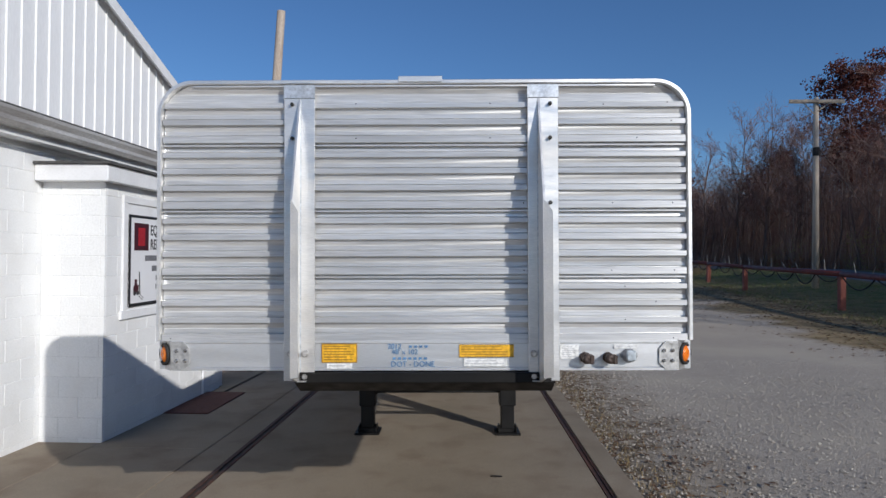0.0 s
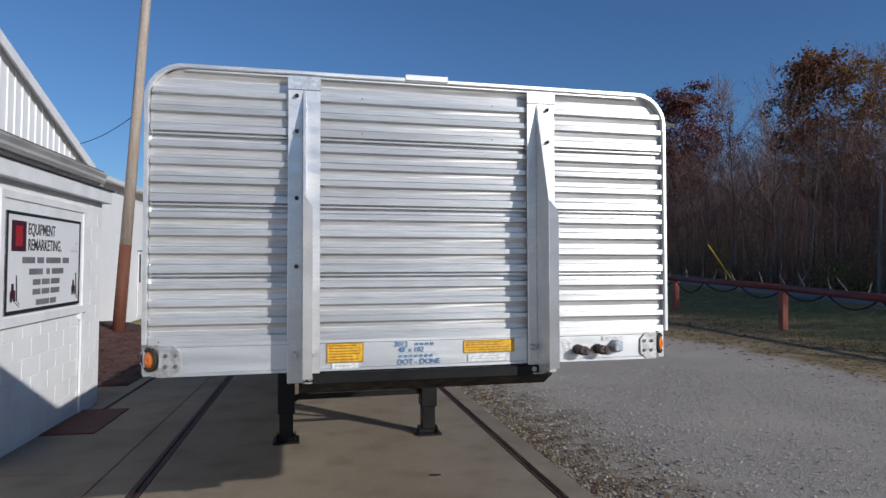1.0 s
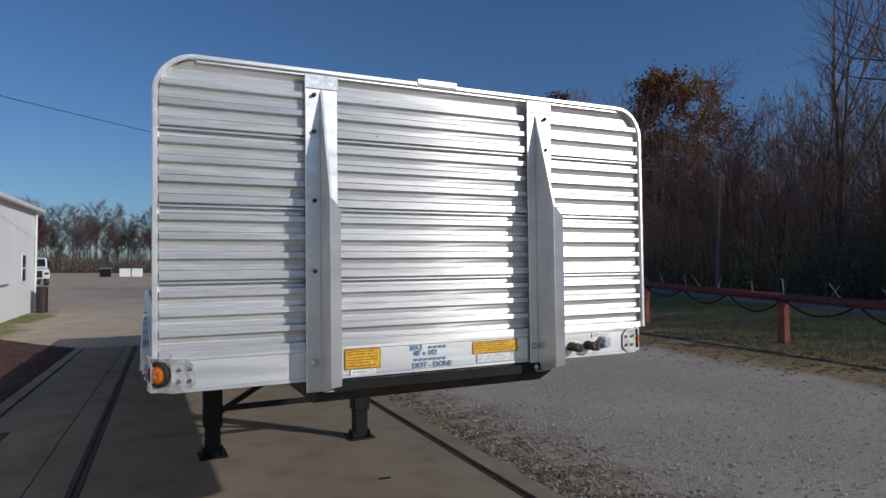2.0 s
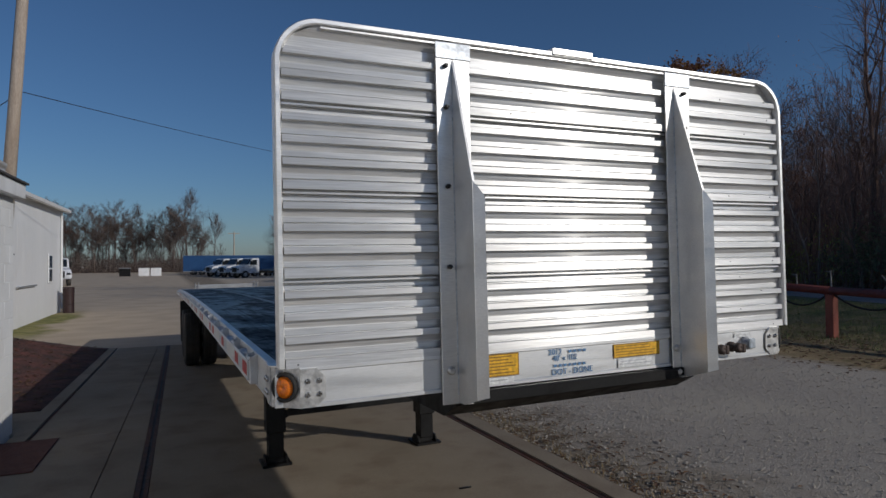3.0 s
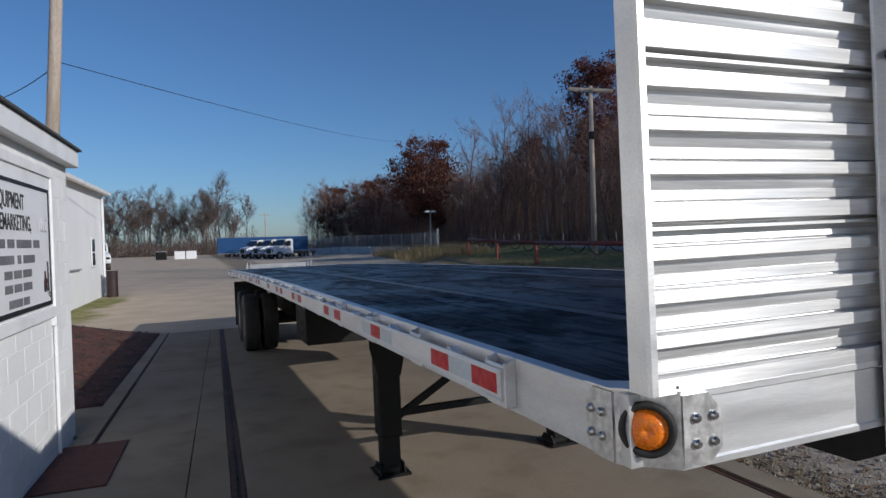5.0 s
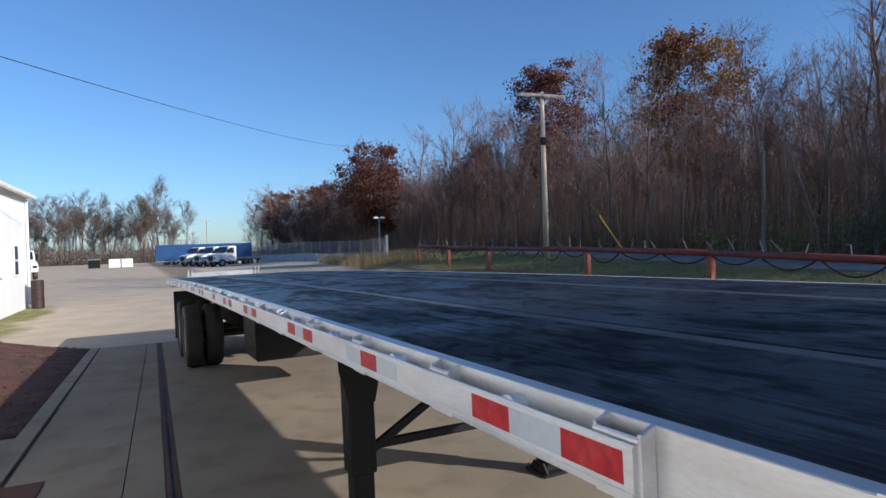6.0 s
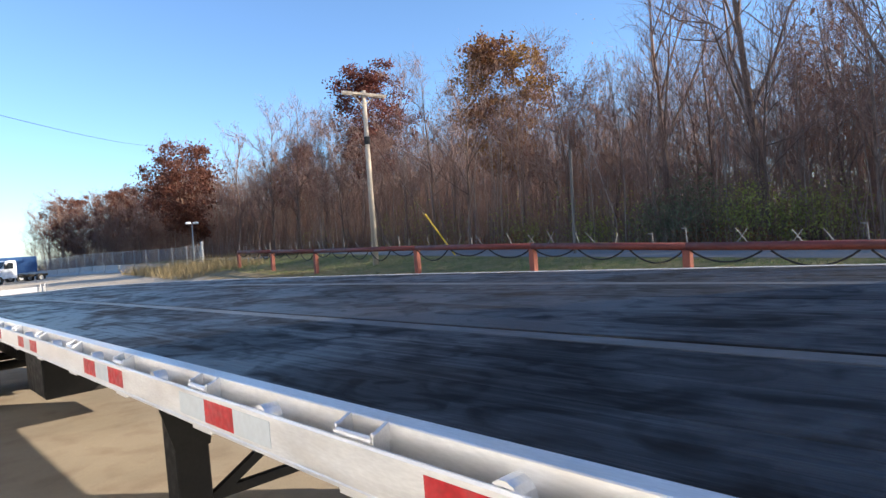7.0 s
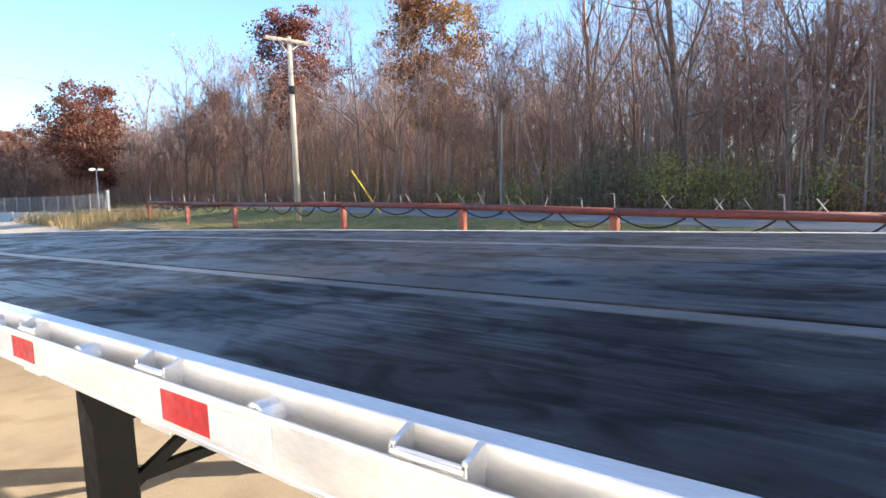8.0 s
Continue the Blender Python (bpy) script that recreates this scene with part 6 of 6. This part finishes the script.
def twig_haze(name, label, count, y0, y1, u0, u1, h1, material, seed):
    """Fine crossing twigs of the understorey, too many to count."""
    rng = np.random.RandomState(seed)
    y = y0 + (y1 - y0) * rng.rand(count)
    u = u0 + (u1 - u0) * rng.rand(count)
    x = FX + FS * y + u + np.array([edge_u(v) for v in y]) - 13.5
    z = np.array([ground_z(a, c) for a, c in zip(x, y)]) + h1 * rng.rand(count) ** 1.25
    d = rng.normal(0, 1, (count, 3)) * (0.45, 0.45, 0.35) + (0, 0, 0.75)
    d /= np.linalg.norm(d, axis=1)[:, None]
    w = np.cross(d, rng.normal(0, 1, (count, 3)))
    w /= np.linalg.norm(w, axis=1)[:, None]
    w *= (0.005 + 0.007 * rng.rand(count))[:, None]
    p = np.column_stack((x, y, z))
    q = p + d * (0.5 + 1.3 * rng.rand(count))[:, None]
    V = np.stack((p - w, p + w, q), 1).reshape(-1, 3)
    F = np.arange(count * 3).reshape(-1, 3)
    me = bpy.data.meshes.new(name)
    me.from_pydata(V.tolist(), [], F.tolist())
    me.materials.append(material)
    return tagged(new(name, me), label, "undergrowth", kind="stuff")


twig_haze("twigs", "fine tangle of bare twigs in the woods", 200000, -14, 112, 13.6, 34, 9.5, TWIG, 37)
thicket("underwood", "low brown leaves hanging in the undergrowth", 150000, -14, 120, 15.5, 40, 0.1, 12.0, 0.06, BRUSH, False, 33)
thicket("underwood", "rusty leaves in the undergrowth", 36000, -14, 110, 15, 36, 0.1, 12.0, 0.055, LEAF_RUST, False, 34)
thicket("underwood", "brown leaves far back in the woods", 60000, -24, 120, 34, 50, 0.1, 15.0, 0.24, BRUSH, False, 38)
thicket("ground_cover", "rust-brown leaves and stalks along the road bank", 30000, -14, 75, 12.2, 14.8, 0.0, 1.2, 0.06, LEAF_RUST, False, 35)
thicket("green_growth", "yellow-green leaves low in the undergrowth", 24000, -6, 60, 12.8, 17, 0.1, 3.6, 0.07, LEAF_LIME, False, 36)


hedge = []
rng = np.random.RandomState(39)
for k in range(120000):
    hx = rng.uniform(-95, 14)
    hedge.append((hx, rng.uniform(140, 156), 0.0 + (2.6 + 2.4 * noise.noise((hx * 0.2, 7.0, 0.0))) * rng.rand() ** 1.4))
tagged(new("hedgerow", leaf_mesh("hedgerow", hedge, 1, 0.11, 0.25, FAR_BARK, 40)), "low brown hedgerow at the back of the far yard", "undergrowth", kind="stuff")


def shrub(x, y, h, w, seed, label):
    rng = np.random.RandomState(seed)
    tips, V, F = [], [], []
    for k in range(int(60 * w * h)):
        a, r = rng.rand() * 6.283, math.sqrt(rng.rand()) * w
        z = h * (0.12 + 0.88 * rng.rand() * (1 - 0.5 * (r / w) ** 2))
        tips.append((r * math.cos(a), r * math.sin(a), z))
    t = thing("shrub", label, "shrub", pose(x, y, g_at(x, y)), "green shrubs")
    part("leaves", leaf_mesh("leaves", tips, 9, 0.065, 0.36, LEAF_GREEN if seed % 2 else LEAF_LIME, seed), None, t)
    bm = bmesh.new()
    for tip in tips[::6]:
        tube((tip[0] * 0.2, tip[1] * 0.2, 0), tip, 0.018, 0.006, 4, bm, False)
    part("stem", bm, BARK, t)


for x, y, h, w, sd in ((27.4, 14.2, 3.7, 1.6, 1), (26.9, 11.3, 2.9, 1.5, 2), (27.0, 8.8, 2.5, 1.5, 4), (28.0, 25.0, 1.6, 1.0, 6), (26.8, 5.2, 1.9, 1.3, 8), (27.6, 20.0, 1.6, 0.9, 10), (27.3, 0.5, 2.4, 1.6, 12), (27.6, 16.2, 2.6, 1.3, 5)):
    shrub(x, y, h, w, sd, "leafy green shrub at the edge of the woods")

# ---- loose ground cover ----
def blades(name, label, count, where, h0, h1, w, material, seed):
    rng = np.random.RandomState(seed)
    V, F = [], []
    for k in range(count):
        x, y, z = where(rng)
        h = h0 + (h1 - h0) * rng.rand()
        a = rng.rand() * 6.283
        dx, dy = rng.normal(0, 0.35 * h, 2)
        i = len(V)
        V += [(x - w * math.cos(a), y - w * math.sin(a), z), (x + w * math.cos(a), y + w * math.sin(a), z), (x + dx, y + dy, z + h)]
        F.append((i, i + 1, i + 2))
    return tagged(new(name, tree_mesh(name, V, F, material)), label, "grass", kind="stuff")


def verge(rng):
    y = rng.uniform(-20, 45)
    x = fence_x(y) + rng.uniform(-1.2, 5.0)
    return x, y, ground_z(x, y)


GRASS = mat("verge_grass", (0.10, 0.145, 0.042), (0.225, 0.185, 0.085), 0.9, 0, 0.6, bump=0, fine=0.3, bscale=6)
blades("grass", "short green and yellowing grass along the fence", 46000, verge, 0.04, 0.14, 0.008, GRASS, 41)


def weeds(rng):
    y = rng.uniform(40, 62)
    x = FX + FS * y + rng.uniform(-4.0, 2.0)
    return x, y, ground_z(x, y)


blades("tall_grass", "tall dry tan weeds at the end of the fence", 5000, weeds, 0.4, 1.2, 0.012, DRYGRASS, 42)


def kerb_side(rng):
    y = rng.uniform(-3, 13)
    x = rail_x(y) + 0.30 + abs(rng.normal(0, 0.28)) + 0.038 * y
    return x, y, ground_z(x, y)


blades("dry_grass", "thin dry grass tufts along the concrete edge", 2600, kerb_side, 0.02, 0.07, 0.004, DRYGRASS, 43)

rng = np.random.RandomState(50)
V, F = [], []
for k in range(15000):
    y = rng.uniform(-1.5, 9)
    x = rail_x(y) + 0.30 + 0.038 * y + 7.5 * rng.rand() ** 1.5
    z = ground_z(x, y)
    r = 0.006 + 0.010 * rng.rand() ** 2
    i = len(V)
    q = rng.normal(0, 1, (6, 3)) * 0.25
    for n_, v in enumerate(((1, 0, 0), (0, 1, 0), (-1, 0, 0), (0, -1, 0), (0, 0, 0.8), (0, 0, -0.6))):
        V.append((x + r * (v[0] + q[n_][0]), y + r * (v[1] + q[n_][1]), z + 0.004 + r * (v[2] + q[n_][2] * 0.6)))
    F += [(i, i + 1, i + 4), (i + 1, i + 2, i + 4), (i + 2, i + 3, i + 4), (i + 3, i, i + 4), (i + 1, i, i + 5), (i + 2, i + 1, i + 5), (i + 3, i + 2, i + 5), (i, i + 3, i + 5)]
tagged(new("gravel", tree_mesh("gravel", V, F, STONE)), "loose grey gravel stones beside the apron", "gravel", kind="stuff")

tips = []
rng = np.random.RandomState(51)
for k in range(900):
    y = rng.uniform(-1.0, 9)
    x = rail_x(y) + 0.30 + 0.038 * y + abs(rng.normal(0, 0.5))
    tips.append((x, y, ground_z(x, y) + 0.012))
V, F = [], []
for t in tips:
    a = rng.rand() * 6.283
    s = 0.018 + 0.025 * rng.rand()
    i = len(V)
    ca_, sa_ = math.cos(a) * s, math.sin(a) * s
    V += [(t[0] - ca_, t[1] - sa_, t[2]), (t[0] + sa_ * 0.5, t[1] - ca_ * 0.5, t[2] + 0.008), (t[0] + ca_, t[1] + sa_, t[2] + 0.004), (t[0] - sa_ * 0.5, t[1] + ca_ * 0.5, t[2] + 0.01)]
    F.append((i, i + 1, i + 2, i + 3))
for k in range(900):
    x, y = rng.uniform(-7.3, -3.5), rng.uniform(7.4, 14.5)
    p = APRON @ Vector((x, y, 0.04 + 0.45 * min(1.0, ((-3.42 - x) / 2.25) ** 1.2) * ((y - 7.305) / 7.3) ** 1.2))
    a, s = rng.rand() * 6.283, 0.02 + 0.035 * rng.rand()
    i = len(V)
    ca_, sa_ = math.cos(a) * s, math.sin(a) * s
    V += [(p.x - ca_, p.y - sa_, p.z), (p.x + sa_ * 0.6, p.y - ca_ * 0.6, p.z + 0.02), (p.x + ca_, p.y + sa_, p.z + 0.006), (p.x - sa_ * 0.6, p.y + ca_ * 0.6, p.z + 0.014)]
    F.append((i, i + 1, i + 2, i + 3))
for k in range(5000):
    y = rng.uniform(-6, 32)
    x = fence_x(y) + rng.normal(-1.6, 1.6)
    a, s = rng.rand() * 6.283, 0.03 + 0.04 * rng.rand()
    z = ground_z(x, y) + 0.02
    i = len(V)
    ca_, sa_ = math.cos(a) * s, math.sin(a) * s
    V += [(x - ca_, y - sa_, z), (x + sa_ * 0.6, y - ca_ * 0.6, z + 0.02), (x + ca_, y + sa_, z + 0.006), (x - sa_ * 0.6, y + ca_ * 0.6, z + 0.014)]
    F.append((i, i + 1, i + 2, i + 3))
tagged(new("dead_leaves", tree_mesh("dead_leaves", V, F, LEAF_DEAD)), "scattered dry brown leaves on gravel, verge and planting bed", "leaves", kind="stuff")
chip = part("bark_chip", extrude([(-0.05, -0.008), (0.0, -0.014), (0.05, -0.006), (0.048, 0.008), (0.0, 0.012), (-0.05, 0.006)], "z", 0.0, 0.008), BLACK)
chip.matrix_world = FALL @ pose(0.52, 2.27, 0.0, 0, 0, -6)
tagged(chip, "small dark chip lying on the concrete", "debris")
